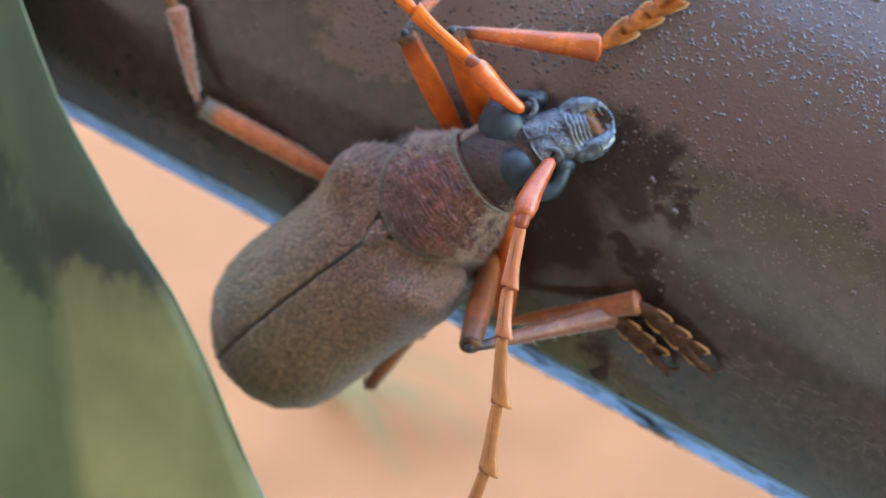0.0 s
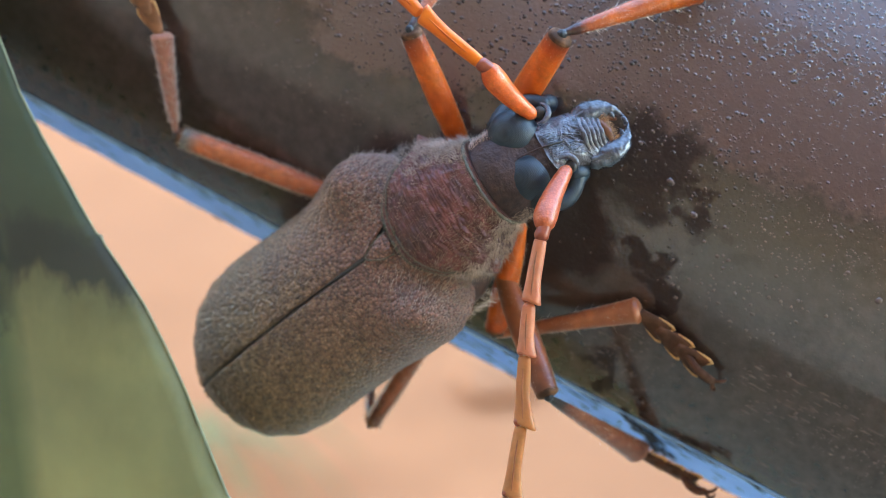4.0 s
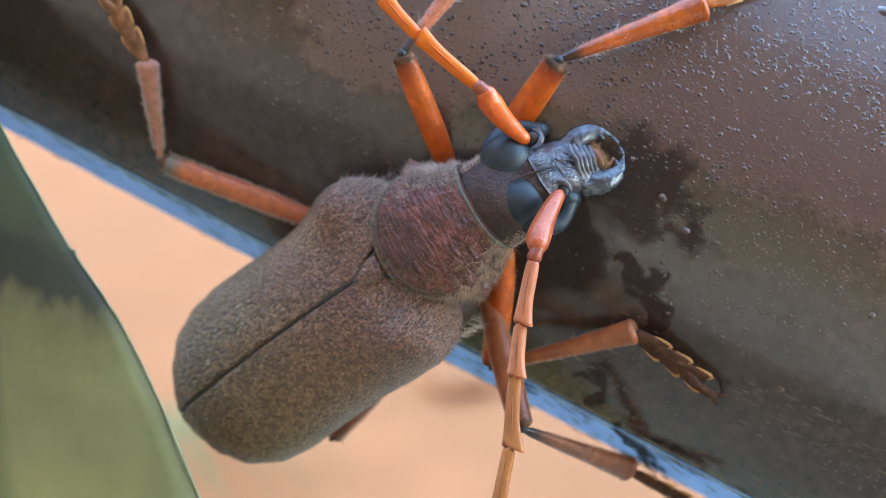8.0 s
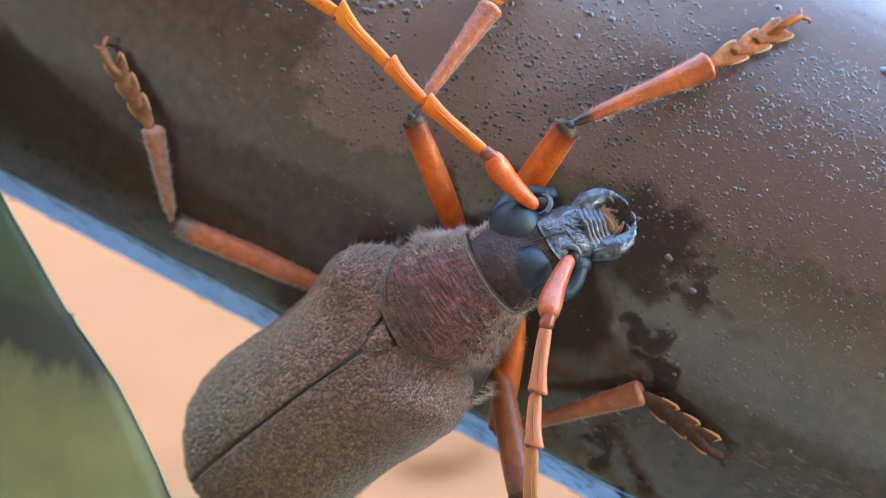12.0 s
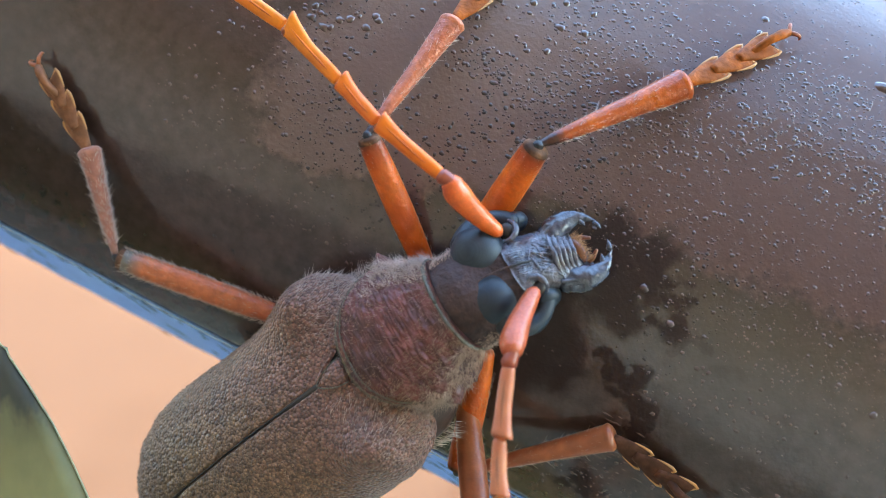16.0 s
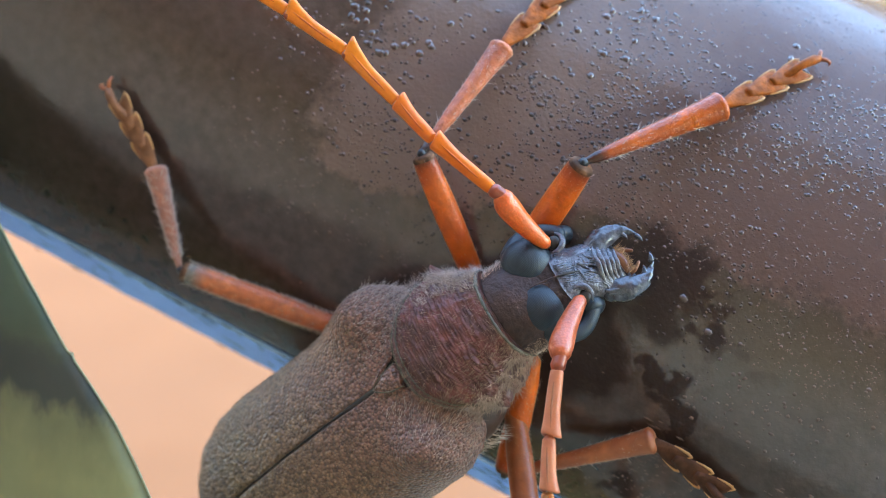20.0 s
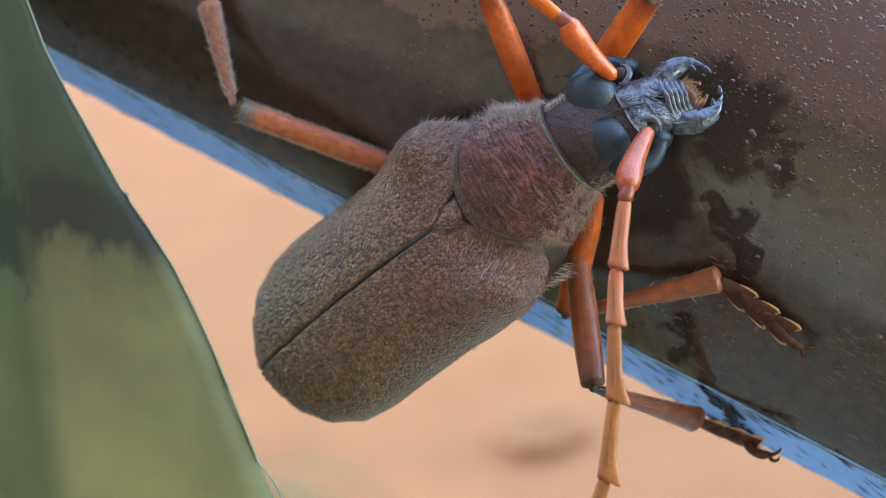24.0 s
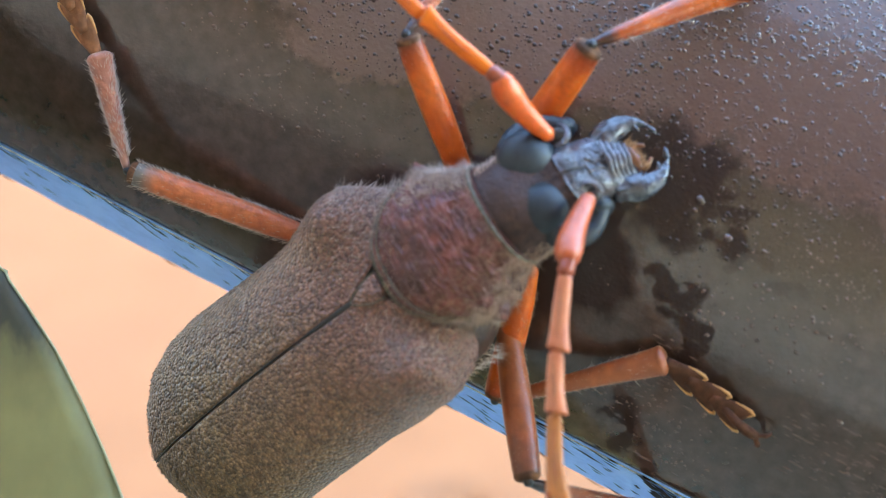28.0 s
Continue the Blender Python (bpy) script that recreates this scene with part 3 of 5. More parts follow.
def hedge():
    """A tall sunlit hedge across the lawn, out of view, added for the tube's rim to reflect: twiggy stems with a crown
    of many small leaf clumps.
    """
    leafy = material("sunlit_hedge_leaf", (0.16, 0.134, 0.082), 0.75, spread=0.35, size=2.0, second=(0.165, 0.14, 0.09), second_size=0.6)
    leafy.node_tree.nodes["Principled BSDF"].inputs["Specular IOR Level"].default_value = 0.05
    stem = material("hedge_stem", (0.12, 0.09, 0.06), 0.8, spread=0.2, size=20)
    rng = random.Random(77)
    base = tagged(new("hedge"), "tall unseen yellow-green hedge, added for the tube's rim to reflect", "hedge")
    base.location = (0, 9.2, 0)
    verts, faces = [], []
    for i in range(22000):
        x, z = rng.uniform(-13, 13), rng.random() ** 0.9
        top = 5.6 + 0.8 * noise.noise((x * 0.35, 0, 5)) + 0.35 * noise.noise((x * 1.3, 0, 9))
        c = Vector((x, rng.uniform(-1.1, 1.1) * (1 - 0.4 * z), 0.15 + z * top))
        d = Vector((rng.uniform(-1, 1), rng.uniform(-1, 0.3), rng.uniform(-0.6, 1))).normalized()
        u = d.orthogonal().normalized() * rng.uniform(0.14, 0.28)
        v, b = d.cross(u).normalized() * rng.uniform(0.10, 0.20), len(verts)
        verts += [c - u, c - v + d * 0.03, c + u, c + v + d * 0.03, c + d * 0.06]
        faces += [(b, b + 1, b + 4), (b + 1, b + 2, b + 4), (b + 2, b + 3, b + 4), (b + 3, b, b + 4)]
    tagged(part("crown", verts, faces, leafy, base, scale=1.0), kind="stuff")
    for i in range(16):
        x = -12 + 1.6 * i
        part("trunk", *sweep([(x, 0, 0), (x + 0.1, 0.1, 1.4), (x - 0.1, 0, 2.8), (x + 0.15, 0, 4.0)], [0.09, 0.07, 0.05, 0.02], 7, k=3), stem, base, "", True, 1.0)


def on_the_soil():
    """A pale dry grass tuft and a dark stone behind the rail."""
    straw = material("pale_dry_grass", (0.16, 0.13, 0.055), 0.7, spread=0.2, size=40)
    rock = material("brown_stone", (0.262, 0.110, 0.050), 0.8, spread=0.3, size=60, bump=0.3, bump_size=200)
    for dull in (straw, rock):
        dull.node_tree.nodes["Principled BSDF"].inputs["Specular IOR Level"].default_value = 0.03
    rng = random.Random(12)
    tuft = tagged(new("grass_tuft"), "tuft of pale dry grass on the soil", "grass")
    tuft.location = (-0.60, 1.47, 0)
    for i in range(6):
        a, ln = rng.uniform(-0.95, -0.15), rng.uniform(0.12, 0.34)
        d = Vector((math.cos(a), math.sin(a), 0))
        o = Vector((rng.uniform(-0.03, 0.03), rng.uniform(-0.03, 0.03), 0))
        part("grass_blade", *sweep([o, o + d * ln * 0.4 + Vector((0, 0, 0.06)), o + d * ln * 0.75 + Vector((0, 0, 0.06)), o + d * ln + Vector((0, 0, 0.02))], [0.004, 0.006, 0.004, 0.001], 6, flat=0.25, k=4), straw, tuft, "", True, 1.0)
    v, f = blob((0, 0, 0.012), (0.05, 0.045, 0.016), 24, 12)
    v = [q * (1 + 0.25 * noise.noise(q * 45)) for q in v]
    stone = part("stone", v, f, rock, scale=1.0)
    stone.location = (-0.252, 1.59, 0.002)
    tagged(stone, "brown rounded stone lying on orange soil", "stone")


def handrail():
    """Sloping painted tube with a blue strip along its lower side."""
    base = tagged(new("handrail"), "sloping glossy brown painted metal handrail with a blue edge strip", "handrail")
    base.matrix_world = RAIL @ Matrix.Translation((2.07, 0, 0))

    def extrude(profile, cuts):
        rows = [[Vector((x - 2070, y * 20, z * 20)) for y, z in profile] for x in cuts]
        return grid(rows, True)

    cuts = [-900, -300, -120] + [-80 + 5 * i for i in range(33)] + [120, 300, 900, 1600, 2070]
    arc = [math.radians(-49.7 + 245 * i / 110) for i in range(111)]
    tube = [(math.sin(a) * k, math.cos(a) * k) for a in arc for k in (1 + 0.035 * min(1, max(0, (math.degrees(a) - 45) / 40)) ** 2 * (a < 3.5),)] + [(-0.40, -0.75), (-0.62, -0.1), (-0.765, 0.5), (-0.764, 0.63)]
    v, f = extrude(tube, cuts)
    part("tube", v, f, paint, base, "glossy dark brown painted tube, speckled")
    # strip: a flush band along the tube's lower edge, rounded under
    strip = [(-0.740, 0.648), (-0.7545, 0.660), (-0.765, 0.636), (-0.780, 0.590), (-0.797, 0.535), (-0.814, 0.480), (-0.829, 0.430), (-0.8415, 0.388), (-0.842, 0.372), (-0.826, 0.362), (-0.780, 0.400)]
    rng, rows = random.Random(5), []
    for i in range(421):
        x = -90 + 0.45 * i
        rows.append([Vector((x - 2070, y * 20 + 0.07 * (k > 5) * noise.noise((x * 0.5, k * 0.1, 0)), z * 20 + 0.05 * (1 < k < 8) * noise.noise((x * 0.9, k * 0.8, 3)))) for k, (y, z) in enumerate(strip)])
    far = [Vector((-2970, y * 20, z * 20)) for y, z in strip]
    end = [Vector((0, y * 20, z * 20)) for y, z in strip]
    v, f = grid([far] + rows + [end], True)
    part("edge_strip", v, f, blue_edge, base, "uneven blue strip along the tube's lower edge")
    # brown paint left on the strip in short slanting dashes, and two stained crossings
    verts, faces = [], []
    t, nrm = Vector((0, -0.305, -0.952)), Vector((0, -0.952, 0.305))
    spots = [(rng.uniform(-62, 62), rng.random(), rng.uniform(0.4, 1.5), rng.uniform(0.03, 0.09)) for _ in range(420)]
    spots += [(rng.uniform(-62, 62), rng.random() ** 2 * 0.22, rng.uniform(0.6, 2.0), rng.uniform(0.05, 0.15)) for _ in range(150)]
    spots += [(2.4 + rng.gauss(0, 0.7) + 2.0 * q, q, rng.uniform(0.3, 1.0), rng.uniform(0.15, 0.4)) for q in [rng.random() for _ in range(60)]]
    for x, s, ln, w in spots:
        if x < -14 and rng.random() < 0.6:
            continue
        c = Vector((x - 2070, -15.12 - 1.70 * s, 13.1 - 5.3 * s)) + nrm * 0.13
        b, sk = len(verts), rng.uniform(0.2, 0.7)
        for du, dv in ((-1, 0), (-0.3, -1), (1, 0), (0.3, 1)):
            verts.append(c + Vector((du * ln * 0.5, 0, 0)) + t * (dv * w + sk * du * ln * 0.5))
        verts.append(c + nrm * 0.04)
        faces += [(b, b + 4, b + 1), (b + 1, b + 4, b + 2), (b + 2, b + 4, b + 3), (b + 3, b + 4, b)]
    tagged(part("paint_residue", verts, faces, residue, base, "dark brown paint residue on the strip"), kind="stuff")
    # blisters and droplets
    def domes(count, xs, th, size, seed, clump, stretch=1.0):
        rg, vs, fs = random.Random(seed), [], []
        while count:
            x, a = rg.uniform(*xs), rg.uniform(*th)
            if noise.noise((x * 2.2, a * 0.06, seed)) < clump + rg.uniform(-0.25, 0.25):
                continue
            count -= 1
            r = rg.choice((0.5, 0.7, 0.8, 1.0, 1.5)) * size
            ra = math.radians(a)
            nrm, tan, ax = Vector((0, math.sin(ra), math.cos(ra))), Vector((0, math.cos(ra), -math.sin(ra))), Vector((1, 0, 0))
            c, b, st = Vector((x * 20 - 2070, 0, 0)) + nrm * 19.99, len(vs), rg.uniform(0.8, 1.5) * stretch
            jag = [rg.uniform(0.7, 1.25) for _ in range(7)]
            for k, (rr, hh) in enumerate(((1.0, 0.0), (0.72, 0.34), (0.36, 0.5))):
                for j in range(7):
                    an = j * 2 * math.pi / 7 + k
                    vs.append(c + (ax * math.cos(an) * st + tan * math.sin(an)) * r * rr * jag[(j + k) % 7] + nrm * r * hh)
            vs.append(c + nrm * r * 0.54)
            for k in range(2):
                for j in range(7):
                    p, q = b + k * 7 + j, b + k * 7 + (j + 1) % 7
                    fs.append((p, q, q + 7, p + 7))
            fs += [(b + 14 + j, b + 14 + (j + 1) % 7, b + 21) for j in range(7)]
        return vs, fs
    for args in ((5200, (-0.6, 1.5), (-12, 30), 0.042, 3, -0.12), (5200, (-0.8, 1.5), (8, 34), 0.075, 6, -0.25), (900, (-0.5, 1.5), (-10, 30), 0.062, 5, -0.05), (500, (0.1, 1.5), (-30, 0), 0.04, 9, 0.05), (330, (-1.5, -0.5), (4, 36), 0.14, 8, 0.08), (900, (-1.45, 0.9), (-24, 8), 0.075, 11, 0.08),
                 (26, (-0.6, 0.6), (34, 66), 0.24, 21, -0.9), (34, (-0.3, 1.2), (-34, 0), 0.13, 31, 0.1), (420, (-0.2, 1.5), (-46, -30), 0.07, 51, 0.05), (1200, (-1.15, 0.2), (-18, 12), 0.06, 61, 0.05), (420, (-1.0, -0.3), (-4, 14), 0.08, 81, 0.12), (160, (-0.9, 1.2), (36, 60), 0.09, 41, -0.1), (2600, (-0.9, 1.5), (30, 62), 0.05, 43, -0.2), (600, (-0.1, 1.5), (-46, -26), 0.05, 71, 0.0, 4.0)):
        v, f = domes(*args)
        tagged(part("paint_blister", v, f, shaded_pock if args[4] in (61, 81) else blister, base, "small blisters and droplets in the brown paint"), kind="stuff")


def leaf():
    """A broad stiff sword leaf, channelled along its middle, rising from the ground."""
    right = [(-2.34, -0.16), (-2.15, -0.35), (-1.95, -0.5), (-1.72, -0.70), (-1.50, -0.843), (-1.352, -0.936), (-1.332, -0.934), (-1.318, -0.952), (-1.14, -1.045), (-0.93, -1.195), (-0.70, -1.385), (-0.2, -1.80)]
    mid = [(-2.35, -0.18), (-2.22, -0.42), (-2.07, -0.64), (-1.9, -0.86), (-1.72, -1.06), (-1.60, -1.156), (-1.585, -1.168), (-1.57, -1.18), (-1.43, -1.33), (-1.30, -1.53), (-1.15, -1.80), (-0.8, -2.35)]
    left = [(-2.36, -0.2), (-2.29, -0.55), (-2.24, -0.85), (-2.2, -1.2), (-2.16, -1.5), (-2.13, -1.64), (-2.126, -1.67), (-2.12, -1.7), (-2.06, -1.95), (-2.0, -2.2), (-1.9, -2.5), (-1.5, -3.1)]
    rows = []
    for i, (r, c, l) in enumerate(zip(right, mid, left)):
        z = 1.06 - 0.02 * (i > 10) * 4
        a, b, d = (Vector((*q, z + dz)) for q, dz in ((r, 0.0), (c, -0.10), ((l[0] - 0.3, l[1] - 0.2), -0.25)))
        rows.append([at_rail(*(a.lerp(b, s) + Vector((0, 0, 0.03 * math.sin(math.pi * s))))) for s in (0, 0.12, 0.3, 0.5, 0.7, 0.88)] +
                    [at_rail(*(b.lerp(d, s) + Vector((0, 0, 0.03 * math.sin(math.pi * s))))) for s in (0, 0.12, 0.3, 0.5, 0.7, 0.88, 1)])
    last = rows[-1]
    foot = Vector((last[6].x + 0.10, last[6].y + 0.16, 0))
    for s in (0.12, 0.3, 0.5, 0.7, 0.85, 1.0):
        w = 1 - 0.35 * s
        rows.append([q * (1 - s) + (foot + (q - last[6]) * w - Vector((0, 0, (q - last[6]).z * w * s))) * s for q in last])
    back = [[q + Vector((-0.0004, 0.0009, -0.0003)) * (0.06 if k in (0, len(row) - 1) else 0.4 if k in (1, len(row) - 2) else 1) for k, q in enumerate(row)] for row in rows]
    ring = [f + b[::-1] for f, b in zip(rows, back)]
    v, f = grid(ring, True)
    f += [tuple(range(len(ring[0]))), tuple(range(len(v) - len(ring[0]), len(v)))[::-1]]
    m = leaf_green
    n, l = m.node_tree.nodes, m.node_tree.links
    co = next(x for x in n if x.bl_idname == "ShaderNodeTexCoord")
    mixed = next(x for x in n if x.bl_idname == "ShaderNodeMix").outputs["Result"]
    # cross-banding: pigment zones along the blade with ragged, streaked borders
    tip, run = at_rail(-2.35, -0.18, 1.0), (at_rail(0.0, -1.0, 0.0) - at_rail(0.0, 0.0, 0.0)).normalized()
    off, dot, rag, ragm, wob, add, ramp, mul = (n.new(i) for i in ("ShaderNodeVectorMath", "ShaderNodeVectorMath", "ShaderNodeTexNoise", "ShaderNodeMapping", "ShaderNodeMath", "ShaderNodeMath", "ShaderNodeValToRGB", "ShaderNodeMix"))
    off.operation, dot.operation = "SUBTRACT", "DOT_PRODUCT"
    l.new(co.outputs["Object"], off.inputs[0])
    off.inputs[1].default_value = tip
    l.new(off.outputs["Vector"], dot.inputs[0])
    dot.inputs[1].default_value = run / (RADIUS * 2.0)
    ragm.inputs["Rotation"].default_value, ragm.inputs["Scale"].default_value = (0.3, 0.35, 0), (1.2, 1.0, 0.6)
    l.new(co.outputs["Object"], ragm.inputs["Vector"])
    l.new(ragm.outputs["Vector"], rag.inputs["Vector"])
    rag.inputs["Scale"].default_value, rag.inputs["Detail"].default_value, rag.inputs["Roughness"].default_value = 75.0, 6.0, 0.62
    wob.operation, wob.inputs[1].default_value, wob.inputs[2].default_value = "MULTIPLY_ADD", 0.36, -0.18
    l.new(rag.outputs["Fac"], wob.inputs[0])
    l.new(dot.outputs["Value"], add.inputs[0])
    l.new(wob.outputs["Value"], add.inputs[1])
    def zones(r, stops):
        e = r.color_ramp.elements
        e[0].position, e[0].color = 0.0, (*stops[0][1], 1)
        e[1].position, e[1].color = 1.0, (*stops[-1][1], 1)
        for p, c in stops[1:-1]:
            e.new(p).color = (*c, 1)

    zones(ramp, ((0.0, (0.20, 0.29, 0.33)), (0.3, (0.19, 0.28, 0.32)), (0.39, (0.20, 0.27, 0.31)), (0.42, (0.14, 0.16, 0.24)), (0.475, (0.13, 0.15, 0.22)), (0.50, (0.50, 0.54, 0.50)), (0.56, (0.72, 0.77, 0.66)), (0.72, (0.92, 0.97, 0.80)), (1.0, (0.88, 0.96, 0.84))))
    l.new(add.outputs["Value"], ramp.inputs["Fac"])
    mul.data_type, mul.blend_type = "RGBA", "MULTIPLY"
    mul.inputs["Factor"].default_value = 1.0
    l.new(mixed, mul.inputs["A"])
    l.new(ramp.outputs["Color"], mul.inputs["B"])
    # the half beyond the fold, its shade painted in: a lighter blue-green above a ragged, streaky dark patch, deeper
    # green below
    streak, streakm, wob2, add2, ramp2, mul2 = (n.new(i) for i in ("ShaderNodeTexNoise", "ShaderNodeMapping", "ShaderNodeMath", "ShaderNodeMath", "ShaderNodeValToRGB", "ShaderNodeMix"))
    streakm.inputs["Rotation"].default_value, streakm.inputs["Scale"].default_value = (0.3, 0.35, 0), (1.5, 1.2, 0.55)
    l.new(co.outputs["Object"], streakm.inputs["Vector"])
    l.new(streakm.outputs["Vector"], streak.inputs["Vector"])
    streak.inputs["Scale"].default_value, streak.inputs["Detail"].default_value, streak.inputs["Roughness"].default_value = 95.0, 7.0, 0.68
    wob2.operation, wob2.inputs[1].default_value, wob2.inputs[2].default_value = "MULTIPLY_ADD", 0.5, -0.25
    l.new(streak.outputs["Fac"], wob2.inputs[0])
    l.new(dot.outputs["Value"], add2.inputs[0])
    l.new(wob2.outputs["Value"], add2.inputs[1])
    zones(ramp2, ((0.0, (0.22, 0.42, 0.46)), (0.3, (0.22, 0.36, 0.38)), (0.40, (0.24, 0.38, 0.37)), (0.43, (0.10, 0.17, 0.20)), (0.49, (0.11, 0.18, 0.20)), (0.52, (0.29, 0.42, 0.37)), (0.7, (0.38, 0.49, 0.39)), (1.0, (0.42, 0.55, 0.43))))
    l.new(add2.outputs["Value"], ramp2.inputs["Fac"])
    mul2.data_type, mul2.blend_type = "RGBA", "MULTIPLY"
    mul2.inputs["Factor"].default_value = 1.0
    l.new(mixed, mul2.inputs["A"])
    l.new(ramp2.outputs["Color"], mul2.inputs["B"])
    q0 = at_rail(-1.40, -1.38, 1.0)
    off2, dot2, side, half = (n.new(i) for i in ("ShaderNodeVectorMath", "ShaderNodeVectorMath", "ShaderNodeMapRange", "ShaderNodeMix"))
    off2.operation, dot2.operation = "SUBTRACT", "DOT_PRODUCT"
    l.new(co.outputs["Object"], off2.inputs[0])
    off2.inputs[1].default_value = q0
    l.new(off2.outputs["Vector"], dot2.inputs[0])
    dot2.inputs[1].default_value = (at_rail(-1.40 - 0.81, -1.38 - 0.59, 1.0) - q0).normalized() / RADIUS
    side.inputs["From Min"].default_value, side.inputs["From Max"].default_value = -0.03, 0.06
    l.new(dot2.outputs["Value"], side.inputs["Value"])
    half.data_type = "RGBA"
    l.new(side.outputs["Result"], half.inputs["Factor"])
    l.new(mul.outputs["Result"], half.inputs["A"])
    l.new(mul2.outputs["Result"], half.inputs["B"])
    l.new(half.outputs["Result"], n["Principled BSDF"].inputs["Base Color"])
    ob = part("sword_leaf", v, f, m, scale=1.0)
    rib = [(b0 + b1) * 0.5 + Vector((0, 0.0003, 0)) for b0, b1 in ((row[6], row[6]) for row in rows)]
    part("midrib", *sweep(rib, [0.00006 + 0.00001 * i for i in range(len(rib))], 8, k=2), m, ob, "", True, 1.0)
    part("leaf_margin", *sweep([row[0] for row in rows], [0.00005] * len(rows), 8, k=2), material("pale_leaf_margin", (0.32, 0.33, 0.19), 0.6, spread=0.15, size=200), ob, "thin pale margin", True, 1.0)
    tagged(ob, "broad stiff green leaf with dark blotches beside the rail", "leaf")
    return ob


# ---------------------------------------------------------------- the beetle, in millimetres: x right, y forward, z up, origin at the scutellum
beetle = tagged(new("beetle"), "brown longhorn beetle with orange legs and antennae clinging to the handrail", "beetle")
WIDE = [(3.1, 3.5), (2.8, 4.0), (2.3, 4.6), (1.75, 5.05), (1.0, 5.5), (0.2, 5.6), (-1, 5.5), (-4, 5.15), (-7, 5.2), (-9.5, 5.3), (-11.5, 5.1), (-13, 4.4), (-14.1, 3.2), (-14.8, 1.6), (-15.0, 0.5)]
TOP = [(3.1, -0.8), (2.6, -0.35), (2.0, -0.1), (0, 0.0), (-4, -0.1), (-7, -0.4), (-10, -0.95), (-12.5, -1.55), (-14, -2.1), (-15.0, -2.75)]
EDGE = [(2.9, -2.6), (2, -3.3), (0, -3.9), (-7, -4.5), (-12, -4.8), (-14.2, -4.2), (-15.0, -3.3)]


def dorsal(y, s, sgn):
    """Place on a wing case: y along the body, s from the seam (0) over the flank (1) to the turned edge (1.2)."""
    w, top, edge = spline(y, WIDE), spline(y, TOP), spline(y, EDGE)
    a = s * math.pi / 2
    x = w * math.sin(min(a, 1.9)) ** 0.92 if a > 0 else 0.0
    z = edge + (top - edge) * (max(math.cos(a), 0) ** 0.75 if a < math.pi / 2 else -0.35 * math.sin(a - math.pi / 2))
    hump = math.exp(-((y - 0.1) / 2.0) ** 2 - ((x - 4.7) / 1.9) ** 2) * 1.4
    dip = -0.04 * math.exp(-((y - 1.2) / 1.6) ** 2 - ((x - 2.3) / 0.9) ** 2)
    seam = -0.2 * math.exp(-((x / 0.06) ** 2))
    return Vector((sgn * (x + 0.025), y, z + hump + dip + seam))


def front_y(s):
    """The front margin of a wing case: notched by the scutellum, rounded at the shoulder."""
    return spline(s, [(0, -0.55), (0.05, 0.3), (0.08, 1.05), (0.2, 1.5), (0.3, 2.05), (0.55, 2.8), (0.85, 3.0), (1.0, 2.7), (1.2, 1.6)])


def surface_normal(y, s, sgn):
    p, a, b = dorsal(y, s, sgn), dorsal(y - 0.1, s, sgn), dorsal(y, s + 0.02, sgn)
    nrm = (a - p).cross(b - p).normalized() * -sgn
    return p, nrm if nrm.z > 0 or s > 0.9 else -nrm


def elytron(sgn, label):
    rows, cols, back = 250, 100, 14
    ring = []
    for i in range(rows + 1):
        t, top = i / rows, []
        for j in range(cols + 1):
            sv = 1.2 * j / cols
            y0 = front_y(sv)
            y = y0 + (-15.0 - y0) * (1 - (1 - t) ** 1.12)
            p = dorsal(y, sv, sgn)
            # grains, finer and lower towards the base
            g = max(0.0, 0.6 - noise.voronoi(p * 5.4)[0][0]) * (0.07 if y < -3 else 0.07 - 0.045 * min(1, (y + 3) / 4))
            g *= min(1, t * 12, (1 - t) * 12) * min(1, sv * 30)
            out = Vector((sgn * math.sin(sv * 1.4), 0, math.cos(sv * 1.4)))
            lip = 0.09 * math.exp(-((t - 0.012) / 0.009) ** 2)
            top.append(p + out * (g + lip))
        low = [dorsal(y0 + (-15.0 - y0) * (1 - (1 - t) ** 1.12), q, sgn) for q in [1.2 * (1 - k / back) for k in range(back + 1)] for y0 in (front_y(q),)]
        ring.append(top + [v + Vector((-sgn * 0.25, 0.05, -0.45)) for v in low])
    w = len(ring[0])
    v, f = grid(ring, True)
    if sgn < 0:
        f = [x[::-1] for x in f]
    f += [tuple(range(w)), tuple(range(rows * w, (rows + 1) * w))]
    wing = part("elytron", v, f, elytra_mat, beetle, label)
    rng, roots = random.Random(40 + int(sgn)), []
    for _ in range(4200):
        s = rng.uniform(0.01, 1.08)
        y0 = front_y(s)
        y = y0 - 0.1 + (-14.9 - y0) * rng.random()
        p, nrm = surface_normal(y, s, sgn)
        roots.append((p, nrm))
    hv, hf = hairs(roots, 0.15, 0.026, rng, lean=(0, -0.7, 0), spread=0.6)
    tagged(part("felt", hv, hf, felt_mat, wing, "short tan felt of hairs"), kind="stuff")
    roots = []
    for _ in range(900):
        s = rng.uniform(0.12, 0.95)
        roots.append(surface_normal(front_y(s) - rng.random() ** 2 * 2.2, s, sgn))
    hv, hf = hairs(roots, 0.5, 0.011, rng, lean=(-sgn * 0.3, 0.9, 0.0), spread=0.6)
    tagged(part("shoulder_hair", hv, hf, white_hair, wing, "pale hairs at the shoulder"), kind="stuff")


